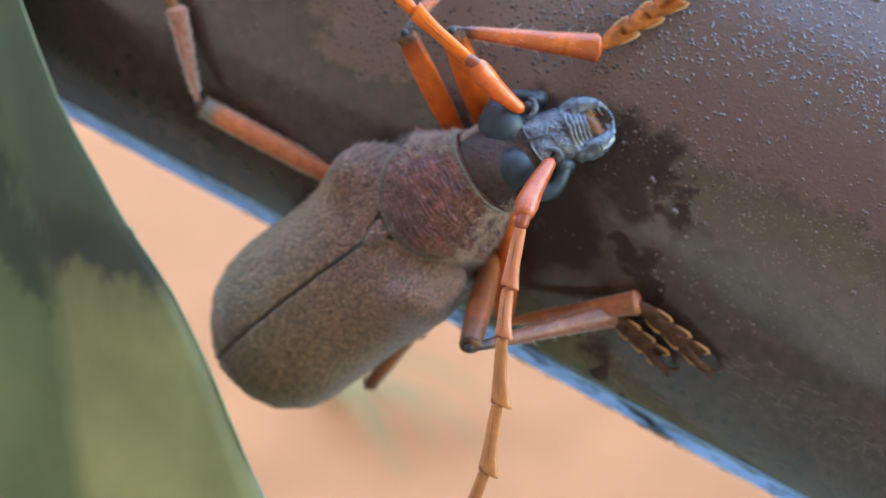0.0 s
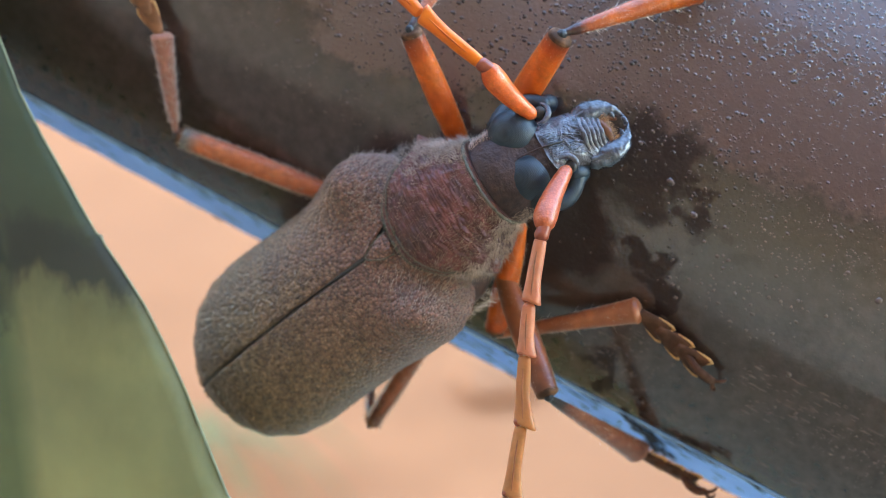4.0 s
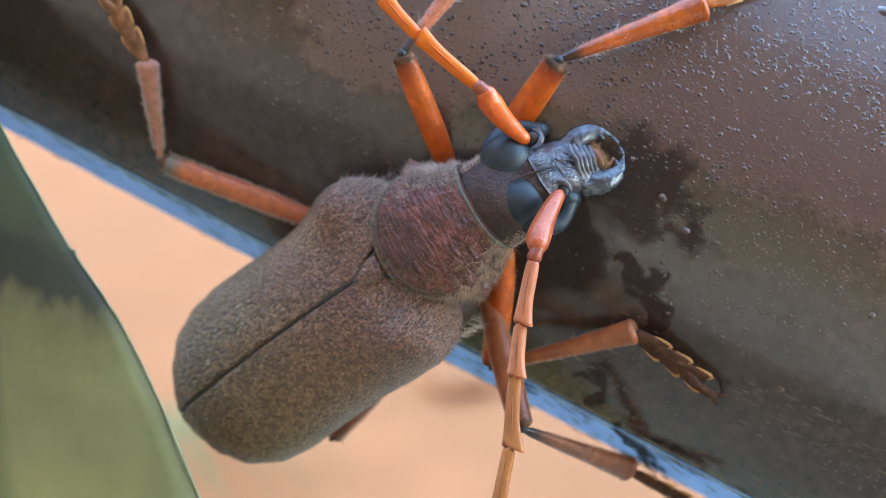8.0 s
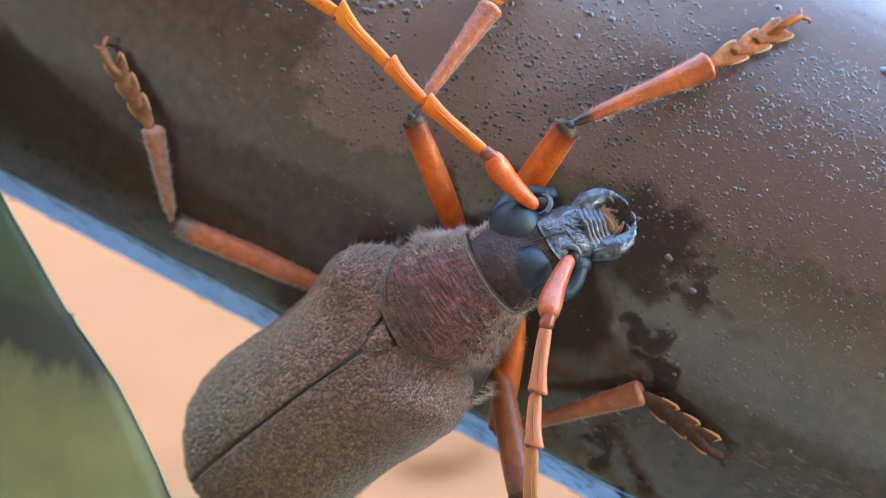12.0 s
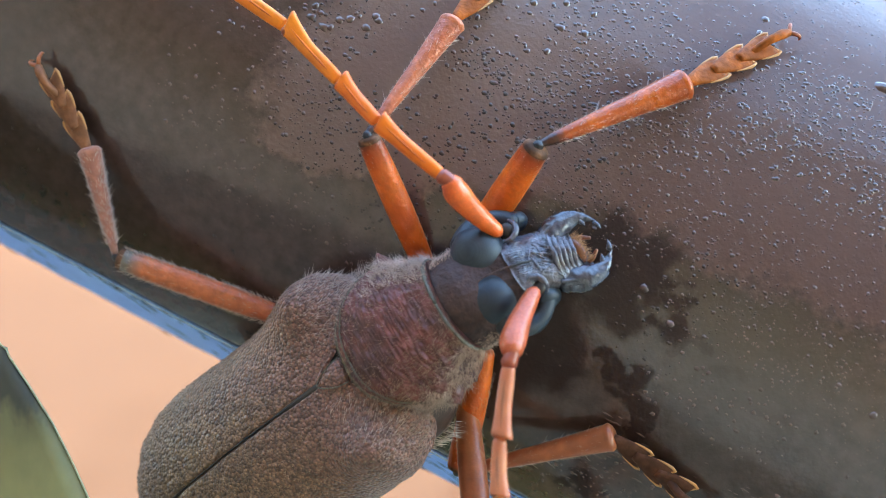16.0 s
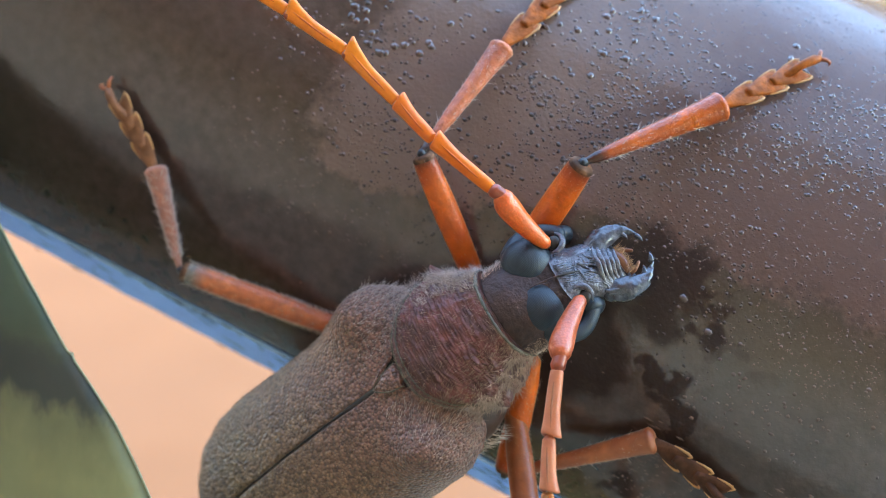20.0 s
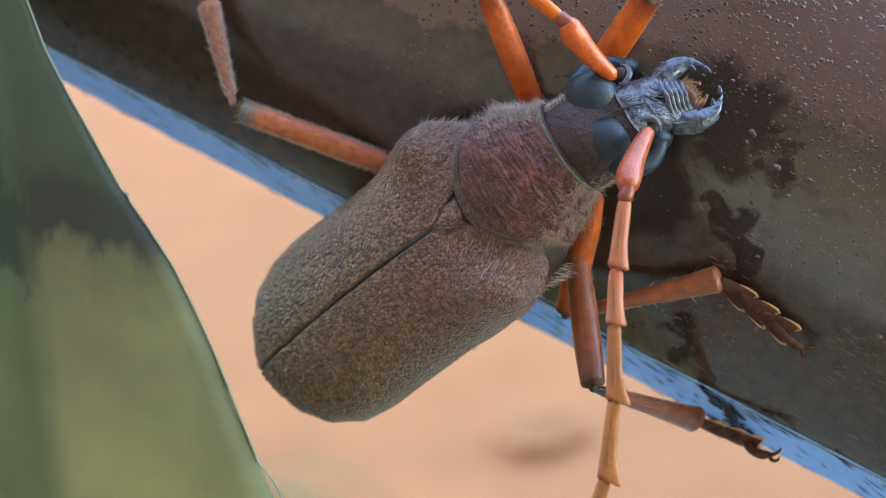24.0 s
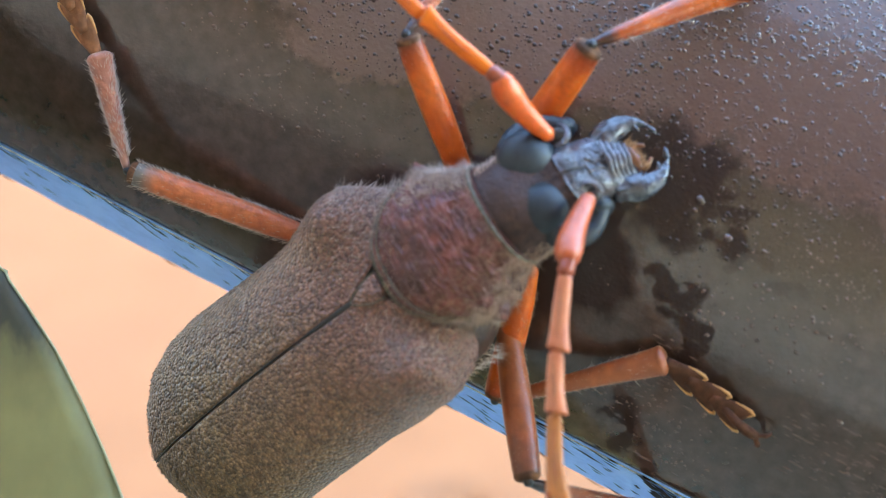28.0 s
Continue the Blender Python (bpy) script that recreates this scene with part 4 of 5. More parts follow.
PRO = [(0.45, 3.0, 0.0, -4.6), (0.8, 3.45, 0.22, -4.9), (1.2, 3.3, 0.25, -5.0), (1.7, 3.55, 0.5, -5.2), (2.8, 3.8, 0.72, -5.4), (3.8, 3.75, 0.75, -5.4), (4.8, 3.5, 0.62, -5.2),
       (5.6, 3.1, 0.45, -5.0), (6.3, 2.65, 0.28, -4.8), (6.75, 2.5, 0.22, -4.7), (7.1, 2.42, 0.1, -4.6)]


def pro_at(u, a, extra=0.0):
    """Place on the pronotum: u from its rounded rear margin (0) to the front (1), a the angle from its ridge, in radians."""
    side = min(1.0, abs(math.sin(a)) ** 0.85)
    rear = 1.22 + 2.9 * side ** 3 if math.cos(a) > 0 else 2.2 + 1.92 * side
    y = rear + (7.1 - rear) * u
    w, top, bot = (spline(y, [(r[0], r[k]) for r in PRO]) for k in (1, 2, 3))
    mid = (top + bot) / 2 + 0.6
    up = top - mid if math.cos(a) > 0 else mid - bot
    wrinkle = 0.10 * noise.noise((y * 1.0, a * 3.5, 1.0)) + 0.16 * abs(noise.noise((y * 3.4, a * 2.6, 4.0))) + 0.14 * abs(noise.noise((y * 7.0, a * 7.0, 9.0))) + 0.07 * noise.noise((y * 14.0, a * 30.0, 2.0))
    wrinkle *= min(1.0, max(0.12, (u - 0.05) * 9)) * min(1.0, max(0.15, (0.97 - u) * 9))
    edge = -0.05 * math.exp(-(u / 0.025) ** 2) - 0.035 * math.exp(-((u - 0.115) / 0.03) ** 2) + 0.012 * math.exp(-((u - 0.06) / 0.02) ** 2)
    k = 1 + wrinkle * 0.42 + edge + extra
    return Vector((0.12 + w * math.copysign(abs(math.sin(a)) ** 0.85, math.sin(a)) * k, y, mid + up * math.copysign(abs(math.cos(a)) ** 0.85, math.cos(a)) * k))


def thorax():
    n, m = 200, 170
    v, f = grid([[pro_at(i / m, 2 * math.pi * j / n) for j in range(n)] for i in range(m + 1)], True)
    f += [tuple(range(n)), tuple(range(m * n, (m + 1) * n))[::-1]]
    pro = part("pronotum", v, f, prono_mat, beetle, "wrinkled maroon shield with sparse golden hair")
    rng = random.Random(19)
    for u, r, nm in ((0.012, 0.06, "rear_rim"), (0.085, 0.035, "rear_welt"), (0.965, 0.08, "front_rim")):
        ring = [pro_at(u, 2 * math.pi * j / 90, 0.010) for j in range(91)]
        part(nm, *sweep(ring, [r * (0.8 + 0.5 * rng.random()) for _ in range(91)], 7, k=1, cap=False), rim_mat, pro, "grey felted rim")
        roots = []
        for _ in range(700):
            a = rng.uniform(-1.9, 1.9)
            p = pro_at(u + rng.uniform(-0.02, 0.03), a, 0.014)
            roots.append((p, (p - Vector((0.12, p.y, -2.0))).normalized()))
        hv, hf = hairs(roots, 0.17, 0.012, rng, lean=(0, -0.5 if u < 0.5 else 0.3, 0), spread=1.0)
        tagged(part("rim_hair", hv, hf, rim_mat, pro, "short grey fuzz on the rim"), kind="stuff")
    for s, big in ((-1, 1.0), (1, 0.5)):
        c = Vector((0.12 + s * 3.5, 4.7, -1.75))
        part("spine", *sweep([c - Vector((s * 0.4, 0, 0)), c + Vector((s * 0.35, 0.02, 0.15)), c + Vector((s * 0.75, 0.05, 0.3)) * big], [0.75, 0.42, 0.12], 9), prono_mat, pro)
    rng, roots, fuzz = random.Random(7), [], []
    for _ in range(15000):
        u, a = rng.uniform(0.03, 0.98), rng.uniform(-1.9, 1.9)
        if rng.random() > 0.14 + 0.9 * min(1, abs(a + 0.12) / 1.3) ** 2.6 + (0.3 if u < 0.06 or u > 0.93 else 0):
            continue
        p = pro_at(u, a)
        nrm = (p - Vector((0.12, p.y, -2.0))).normalized()
        if abs(a) > 0.95 and (rng.random() < 0.35 or noise.noise((p.x * 2.0, p.y * 2.0, p.z * 2.0)) < -0.1):
            continue
        swirl = Vector((noise.noise(p * 0.9), noise.noise(p * 0.9 + Vector((9, 0, 0))), 0)) * 2.2
        (fuzz if abs(a) > 0.95 else roots).append((p, nrm + swirl * (abs(a) <= 0.95)))
    hv, hf = hairs(roots, 0.34, 0.009, rng, lean=(-0.15, -0.8, -0.2), spread=0.9)
    tagged(part("thorax_hair", hv, hf, hair_mat, pro, "golden hair"), kind="stuff")
    hv, hf = hairs(fuzz, 0.7, 0.012, rng, lean=(0, -0.5, 0.1), spread=1.2)
    pale = []
    for _ in range(1500):
        u, a = rng.uniform(0.3, 0.99) ** 0.8, rng.uniform(-1.7, -0.55)
        p = pro_at(u, a)
        pale.append((p, (p - Vector((0.12, p.y, -2.0))).normalized()))
    pv, pf = hairs(pale, 0.4, 0.012, rng, lean=(-0.2, -0.2, 0.1), spread=1.1)
    tagged(part("shoulder_fuzz", pv, pf, grey_hair, pro, "pale beige fuzz at the front corner"), kind="stuff")
    tagged(part("flank_fuzz", hv, hf, grey_hair, pro, "tangled beige fuzz on the flanks"), kind="stuff")
    tri = [Vector((0.12 + x, y, z)) for x, y, z in ((-0.66, 1.05, 0.12), (0.66, 1.0, 0.12), (0.5, 0.2, 0.15), (-0.08, -0.66, 0.05), (-0.5, 0.2, 0.15))]
    base = [q - Vector((0, 0, 0.6)) for q in tri]
    top = [q * 0.75 + Vector((0.03, 0.06, 0.13)) for q in tri]
    v, f = grid([base, tri, top], True)
    scut = part("scutellum", v, f + [tuple(range(10, 15))], elytra_mat, beetle, "small grey-brown triangular scutellum")
    part("scutellum_rim", *sweep([q + Vector((0, 0, 0.03)) for q in (tri[0], tri[4], tri[3], tri[2], tri[1])], [0.03, 0.035, 0.03, 0.035, 0.03], 6, k=4), rim_mat, scut, "pale felted border")
    seam_y = (-0.7, -1.6, -2.6, -4.0)
    part("suture_furrow", *sweep([Vector((0, y, dorsal(y, 0.0, 1).z + 0.13)) for y in seam_y], [0.16, 0.15, 0.13, 0.05], 8, flat=0.5, k=4), groove_shade_mat, beetle, "dark furrow behind the scutellum")
    line = [Vector((0, y, dorsal(y, 0.0, 1).z + 0.17)) for y in (-0.7, -3, -6, -9, -11.5, -13.2, -14.4, -14.95)]
    part("suture", *sweep(line, [0.03, 0.045, 0.05, 0.05, 0.045, 0.04, 0.04, 0.03], 6, k=3), knee_mat, beetle, "thin dark line where the wing cases meet")
    # filler plate, coloured near black for the shaded crease
    part("shoulder_plate", *blob((0.12, 0.95, -0.78), (3.7, 1.4, 0.6), 24, 10), groove_shade_mat, beetle, "dark brown plate between shield and wing cases")
    part("belly", *join(blob((0.1, -5.0, -4.3), (4.6, 9.3, 2.3), 24, 12), blob((0.1, 1.4, -4.2), (4.3, 3.4, 2.6), 24, 12)), belly_mat, beetle, "dark brown underside")
    rng, roots = random.Random(17), []
    for _ in range(650):
        y, a = rng.uniform(-2.0, 3.0), rng.choice((-1, 1)) * rng.uniform(1.3, 2.2)
        roots.append((Vector((0.1 + 4.75 * math.sin(a), y, -3.4 + 1.9 * math.cos(a))), Vector((math.sin(a), 0.5, math.cos(a)))))
    hv, hf = hairs(roots, 0.6, 0.014, rng, lean=(0, 0.5, 0), spread=0.35)
    tagged(part("side_hair", hv, hf, white_hair, beetle, "pale fringe of hair below the wing cases"), kind="stuff")


JAWS = []


def head():
    """Neck, face, eyes, jaws and feelers' sockets; the face points forward and down."""
    n = 32
    sec = [(6.3, 2.45, 0.02, -4.6, 0.12), (7.2, 2.45, 0.06, -4.8, 0.13), (8.0, 2.42, 0.0, -5.0, 0.15), (8.9, 2.3, -0.4, -5.2, 0.18), (9.8, 1.95, -0.98, -5.5, 0.22),
           (10.6, 1.65, -1.3, -5.7, 0.28), (11.3, 1.55, -2.0, -5.8, 0.35), (12.0, 1.6, -2.7, -5.8, 0.45), (12.5, 1.4, -3.3, -5.7, 0.55), (12.8, 1.1, -3.8, -5.5, 0.6)]

    def ring(y, extra=0.0):
        w, top, bot, cx = (spline(y, [(r[0], r[k]) for r in sec]) for k in (1, 2, 3, 4))
        mid, out = top - w * 0.95, []
        for j in range(n):
            a = 2 * math.pi * j / n
            up = (top - mid) if math.cos(a) > 0 else (mid - bot)
            groove = 1 - 0.10 * math.exp(-(a if a < math.pi else a - 2 * math.pi) ** 2 * 30) * (y > 8.9)
            out.append(Vector((cx + (w + extra) * math.copysign(abs(math.sin(a)) ** 0.9, math.sin(a)), y, mid + (up + extra) * math.cos(a) * groove)))
        return out

    def shell(y0, y1, k, extra=0.0):
        v, f = grid([ring(y0 + (y1 - y0) * i / k, extra) for i in range(k + 1)], True)
        return v, f + [tuple(range(n)), tuple(range(k * n, k * n + n))[::-1]]

    skull = part("head", *shell(6.3, 10.4, 20), neck_mat, beetle, "smooth dark brown head")
    part("face", *shell(10.38, 12.8, 16, 0.004), face_mat, beetle, "wrinkled blue-black face")
    rw = random.Random(61)

    def on_face(y, x, lift=0.0):
        """Place on the face at body x, y."""
        w, top, cx = (spline(y, [(r[0], r[k]) for r in sec]) for k in (1, 2, 4))
        q = max(-0.97, min(0.97, (x - cx) / (w + 0.02)))
        return Vector((x, y, top - w * 0.95 + w * 0.95 * math.sqrt(1 - q * q) + lift))

    # fine lengthwise wrinkles on the two brow plates
    for k in range(22):
        sgn = -1 if k % 2 else 1
        x = 0.3 + sgn * (0.14 + 0.095 * (k // 2)) + rw.uniform(-0.03, 0.03)
        y0, y1 = 10.5 + rw.uniform(0, 0.3), 11.25 + rw.uniform(-0.2, 0.25)
        p = [on_face(y0 + (y1 - y0) * q / 4, x + 0.09 * q / 4 + rw.uniform(-0.04, 0.04), 0.01) for q in range(5)]
        part("brow_wrinkle", *sweep(p, [0.01, 0.028, 0.034, 0.028, 0.01], 6, k=3), face_mat, skull)
    # tangled folds between the feelers and the lip
    for k in range(30):
        x, y, turn, p = rw.uniform(-0.6, 1.35), rw.uniform(11.3, 12.0), rw.gauss(0.3, 0.8), []
        for q in range(5):
            p.append(on_face(min(max(y, 11.0), 12.6), x, -0.03))
            x, y, turn = x + 0.16 * math.sin(turn), y + 0.15 * math.cos(turn), turn + rw.uniform(-0.6, 0.6)
        w = rw.uniform(0.04, 0.09)
        part("face_ridge", *sweep(p, [0.02, w, w * 0.7, w, 0.02], 6, k=3), face_mat, skull)
    # smooth slats of the clypeus, one behind the other
    for i in range(5):
        t = i / 4
        a, b = Vector((-0.45 + 0.5 * t, 12.25 + 0.68 * t, -2.9 - 0.75 * t)), Vector((1.45 + 0.02 * t, 11.95 + 0.62 * t, -2.95 - 0.75 * t))
        mid = a.lerp(b, 0.5) + Vector((0, 0.12, 0.28))
        part("clypeus_fold", *sweep([a, a.lerp(mid, 0.6) + Vector((0, 0, 0.06)), mid, b.lerp(mid, 0.6) + Vector((0, 0, 0.06)), b], [0.07, 0.12 + rw.uniform(-0.03, 0.03), 0.13, 0.12 + rw.uniform(-0.03, 0.03), 0.06], 12, flat=0.42, side=Vector((0.1, 0.45, 0.9)), k=5), face_mat, skull, "smooth blue-grey fold above the lip")
    part("brow_line", *sweep([Vector((0.15, 9.2, -0.56)), Vector((0.18, 9.7, -0.86)), Vector((0.22, 10.1, -1.06)), Vector((0.28, 10.6, -1.26))], [0.02, 0.05, 0.06, 0.02], 7), neck_mat, skull, "narrow ridge between the eyes")
    part("brow_groove", *sweep([on_face(10.35, 0.26, 0.02), on_face(10.9, 0.34, 0.01), on_face(11.4, 0.44, 0.01)], [0.05, 0.07, 0.03], 6), groove_shade_mat, skull, "dark groove down the brow")
    # eyes: a large rear lobe, a narrow band round the feeler's socket, a small front lobe
    for s, lobe, band, low in ((-1, (-1.28, 9.24, -1.66), [(-1.95, 8.8, -1.7), (-2.45, 9.1, -2.0), (-2.72, 9.6, -2.25), (-2.66, 10.2, -2.5), (-2.35, 10.75, -2.7), (-1.95, 11.15, -2.8)], (-2.1, 11.0, -3.5)),
                               (1, (0.98, 8.72, -1.62), [(2.15, 8.75, -1.8), (2.6, 9.1, -2.2), (2.85, 9.6, -2.55), (2.7, 10.1, -2.8), (2.35, 10.5, -2.95), (2.05, 10.8, -3.05)], (2.0, 10.7, -3.2))):
        eye = part("eye", *join(blob(lobe, (1.3, 1.34, 1.24), 40, 24), sweep(band, [0.72, 0.56, 0.47, 0.42, 0.42, 0.4], 20, k=7), blob(low, (0.5, 0.62, 0.75), 24, 14)), eye_mat, beetle, "kidney-shaped black compound eye")
        beads = []
        for q in range(15):
            a = math.pi * (0.62 + 0.95 * q / 14) if s > 0 else math.pi * (1.25 + 0.75 * q / 14)
            beads.append(blob(Vector(lobe) + Vector((math.cos(a) * 1.3, math.sin(a) * 1.34, 0.25)), (0.05, 0.05, 0.05), 7, 5))
        tagged(part("eye_border", *join(*beads), rim_mat, eye, "beaded pale border"), kind="stuff")
    # raised half-rims of the feelers' sockets, open towards the flank, each round a dark blob for the pit's shade
    for s, rim, pit in ((-1, [(-2.15, 11.25, -2.25), (-1.7, 11.55, -2.05), (-1.12, 11.52, -1.8), (-0.78, 11.1, -1.55), (-0.82, 10.65, -1.35)], (-1.5, 10.95, -1.85)),
                        (1, [(0.95, 10.55, -1.35), (0.92, 11.0, -1.45), (1.2, 11.38, -1.7), (1.72, 11.45, -2.0), (2.12, 11.15, -2.3)], (1.68, 10.9, -1.95))):
        part("antenna_socket", *sweep([Vector(pit).lerp(Vector(p), 0.72) - Vector((0, 0.0, 0.16)) for p in rim], [0.08, 0.13, 0.16, 0.13, 0.06], 12, k=6), face_mat, skull, "shiny raised rim")
        part("socket_pit", *blob(Vector(pit) - Vector((0, 0, 0.12)), (0.36, 0.36, 0.2), 18, 10), groove_shade_mat, skull, "dark hollow round the feeler")
    rng, roots = random.Random(23), []
    for _ in range(900):
        y, a = rng.uniform(7.0, 8.6), rng.choice((rng.uniform(-1.9, -0.75), rng.uniform(-1.9, -0.75), rng.uniform(1.1, 1.9)))
        j = a / (2 * math.pi) * n
        r = ring(y)
        p = r[math.floor(j) % n].lerp(r[(math.floor(j) + 1) % n], j - math.floor(j))
        roots.append((p, (p - Vector((0.14, y, -2.3))).normalized()))
    hv, hf = hairs(roots, 0.3, 0.012, rng, lean=(0, 0.5, 0), spread=0.9)
    tagged(part("cheek_hair", hv, hf, grey_hair, skull, "pale grey fuzz behind the eyes"), kind="stuff")
    # jaws
    for s in (-1, 1):
        c = 0.62
        path = [(c + s * 1.1, 11.7, -3.6), (c + s * 1.42, 12.4, -3.85), (c + s * 1.5, 13.05, -4.15), (c + s * 1.3, 13.65, -4.4), (c + s * 0.85, 14.15, -4.65)]
        jv, jf = sweep(path, [0.6, 0.66, 0.52, 0.3, 0.04], 22, flat=0.8, k=10)
        for q in jv:
            q += Vector((0.06 * noise.noise(q * 2.6), 0.05 * noise.noise(q * 3.1 + Vector((5, 0, 0))), 0.09 * noise.noise(Vector((q.x * 5.5, q.y * 2.2, q.z))))) + Vector((1, 1, 1)) * (0.03 * (s > 0) * noise.noise(q * 6.0))
        jaw = part("mandible", jv, jf, mand_mat, beetle, "glossy black curved jaw")
        JAWS.append((jaw, s, Vector(path[0]) * 0.001))
        part("mandible_ridge", *sweep([Vector(p) + Vector((s * 0.05, 0, 0.5 - 0.09 * i)) for i, p in enumerate(path[:4])], [0.1, 0.14, 0.12, 0.05], 6), mand_mat, jaw)
        for q in (-1, 1):
            part("mandible_wrinkle", *sweep([Vector(p) + Vector((s * 0.05 + q * 0.22, 0.02, 0.42 - 0.09 * i + 0.05 * noise.noise((i, q, s)))) for i, p in enumerate(path[:4])], [0.05, 0.09, 0.07, 0.03], 6), mand_mat, jaw)
        for q in range(2):
            o = Vector(path[3 + q]) + Vector((-s * 0.1, -0.1 + 0.05 * q, 0.12))
            part("tooth", *sweep([o, o + Vector((-s * 0.22, 0.12, 0.05)), o + Vector((-s * 0.4, 0.14, 0.0))], [0.16, 0.1, 0.02], 7), mand_mat, jaw)
        part("palp", *sweep([(c + s * 0.6, 12.5, -4.7), (c + s * 0.6, 13.0, -4.8), (c + s * 0.35, 13.4, -4.9)], [0.1, 0.13, 0.09], 8), mouth_mat, beetle, "amber palp")
    part("labrum", *blob((0.66, 12.8, -4.15), (0.72, 0.36, 0.26), 18, 10), mouth_mat, beetle, "amber hairy upper lip")
    rng = random.Random(3)
    roots = [(Vector((0.62 + rng.uniform(-0.8, 0.8), 13.0 + rng.uniform(-0.15, 0.2), -4.15 + rng.uniform(-0.1, 0.15))), Vector((0, 1, 0.1))) for _ in range(240)]
    hv, hf = hairs(roots, 0.34, 0.014, rng, lean=(0, 0.2, 0.15), spread=0.6)
    tagged(part("lip_hair", hv, hf, fringe_mat, beetle, "amber bristles round the mouth"), kind="stuff")


ANT_L = [(-1.5, 10.72, -1.5), (-3.94, 10.93, 1.27), (-4.3, 10.75, 1.45), (-7.88, 9.64, 2.39), (-10.65, 9.05, 2.65), (-14.51, 8.12, 2.95), (-18.12, 6.60, 3.55), (-21.83, 5.02, 4.38), (-24.97, 2.95, 5.31),
         (-27.76, 0.87, 6.40), (-29.36, -1.41, 7.35), (-30.26, -4.02, 8.39)]
ANT_R = [(1.85, 10.85, -1.5), (4.3, 9.3, 0.8), (4.65, 8.95, 0.9), (7.23, 7.03, 1.2), (9.4, 5.6, 1.2), (12.37, 3.73, 1.0), (15.24, 1.38, 0.8), (17.7, -1.7, 0.4), (19.9, -4.9, -0.1),
         (21.6, -8.2, -0.7), (22.8, -11.6, -1.4), (23.5, -15.2, -2.2)]


def antenna(pts, out, scape_mat, mats, channel):
    """Scape carries the other segments; those from the third on flare into a tooth at the tip."""
    o = Vector(pts[0])
    loc = [Vector(p) - o for p in pts]
    d = loc[1]
    bow = d.cross(Vector((0, 0, 1))).normalized() * (0.2 if out > 0 else -0.2)
    scape = part("antenna_scape", *sweep([d * 0.03, d * 0.2 + bow * 0.5, d * 0.5 + bow, d * 0.8 + bow * 0.9, d * 0.95 + bow * 0.3], [0.36, 0.43, 0.53, 0.62, 0.52], 18, k=6), scape_mat, beetle, "thick granular reddish-orange base segment")
    scape.location = o * 0.001
    part("antenna_ball", *blob(d * 0.0, (0.24, 0.24, 0.24), 14, 9), antenna_node, scape, "dark ball joint in the socket")
    part("antenna_pedicel", *sweep([loc[1] * 0.96, loc[2]], [0.33, 0.38], 12), antenna_node, scape, "dark red second joint")
    for i in range(2, len(loc) - 1):
        a, b = loc[i], loc[i + 1]
        d = (b - a).normalized()
        ln = (b - a).length
        side = Vector((0, 0, 1)).cross(d).normalized() * out
        tooth = 0.22 if i < 4 else 0.42
        v, f = sweep([a + d * 0.16, a + d * 0.3, a.lerp(b, 0.4), a.lerp(b, 0.75), b - d * 0.05], [0.26, 0.33, 0.37, 0.38, 0.42], 20, flat=0.85 if i < 4 else 0.62, k=6, blunt=0.25)
        for q in v:
            along_seg = (q - a).dot(d)
            t, off = along_seg / ln, q - a - d * along_seg
            sd = off.dot(side)
            if t > 0.5 and sd > 0.0:
                q += (side * (tooth * ((t - 0.5) / 0.5) ** 2.0) + d * (tooth * 0.7 * max(0, t - 0.75) / 0.25)) * min(1, sd / 0.34)
        part("antenna_node", *sweep([a - d * 0.1, a + d * 0.24], [0.13, 0.15], 10, k=2), antenna_joint, scape, "thin pale joint")
        part("antenna_segment", v, f, mats[min(i - 2, len(mats) - 1)], scape)
        if i < 7:
            part("antenna_tip", *blob(b - d * 0.12 - side * 0.16, (0.26, 0.26, 0.26), 12, 8), antenna_node, scape, "reddish-brown end of a segment")
        top = side.cross(d)
        top = (top if top.z > 0 else -top) * (0.85 if i < 4 else 0.62)
        part("antenna_channel", *sweep([a.lerp(b, q) + top * (r - 0.025) + side * e for q, r, e in ((0.16, 0.32, 0.02), (0.3, 0.35, 0.04), (0.5, 0.37, 0.06), (0.7, 0.38, 0.1), (0.9, 0.40, 0.16))], [0.02, 0.05, 0.055, 0.05, 0.02], 6, k=4), channel, scape, "darker lengthwise channel")
    return scape


CLEAN = [(0.0, (1, 1, 1)), (1.0, (1, 1, 1))]
DARK_KNEE = [(0.0, (1, 1, 1)), (0.80, (1, 1, 1)), (0.91, (0.62, 0.52, 0.6)), (0.97, (0.2, 0.25, 0.5)), (1.0, (0.12, 0.2, 0.6))]
GREY = ((0.15, 0.125, 0.10), 0.84, 0.93)
DARK_TOP = [(0.0, (0.05, 0.06, 0.09)), (0.11, (0.1, 0.1, 0.12)), (0.17, (0.7, 0.6, 0.6)), (0.3, (1, 1, 1)), (0.8, (0.9, 0.85, 0.8)), (1.0, (0.7, 0.6, 0.55))]
PALE_TOP = [(0.0, (0.12, 0.16, 0.22)), (0.06, (0.6, 0.7, 0.8)), (0.2, (1, 1, 1)), (1.0, (0.85, 0.75, 0.7))]
RUSTY_KNEE = [(0.0, (1, 1, 1)), (0.4, (1, 1, 1)), (0.75, (0.7, 0.6, 0.55)), (0.97, (0.4, 0.4, 0.45)), (1.0, (0.25, 0.25, 0.3))]
LEGS = {}


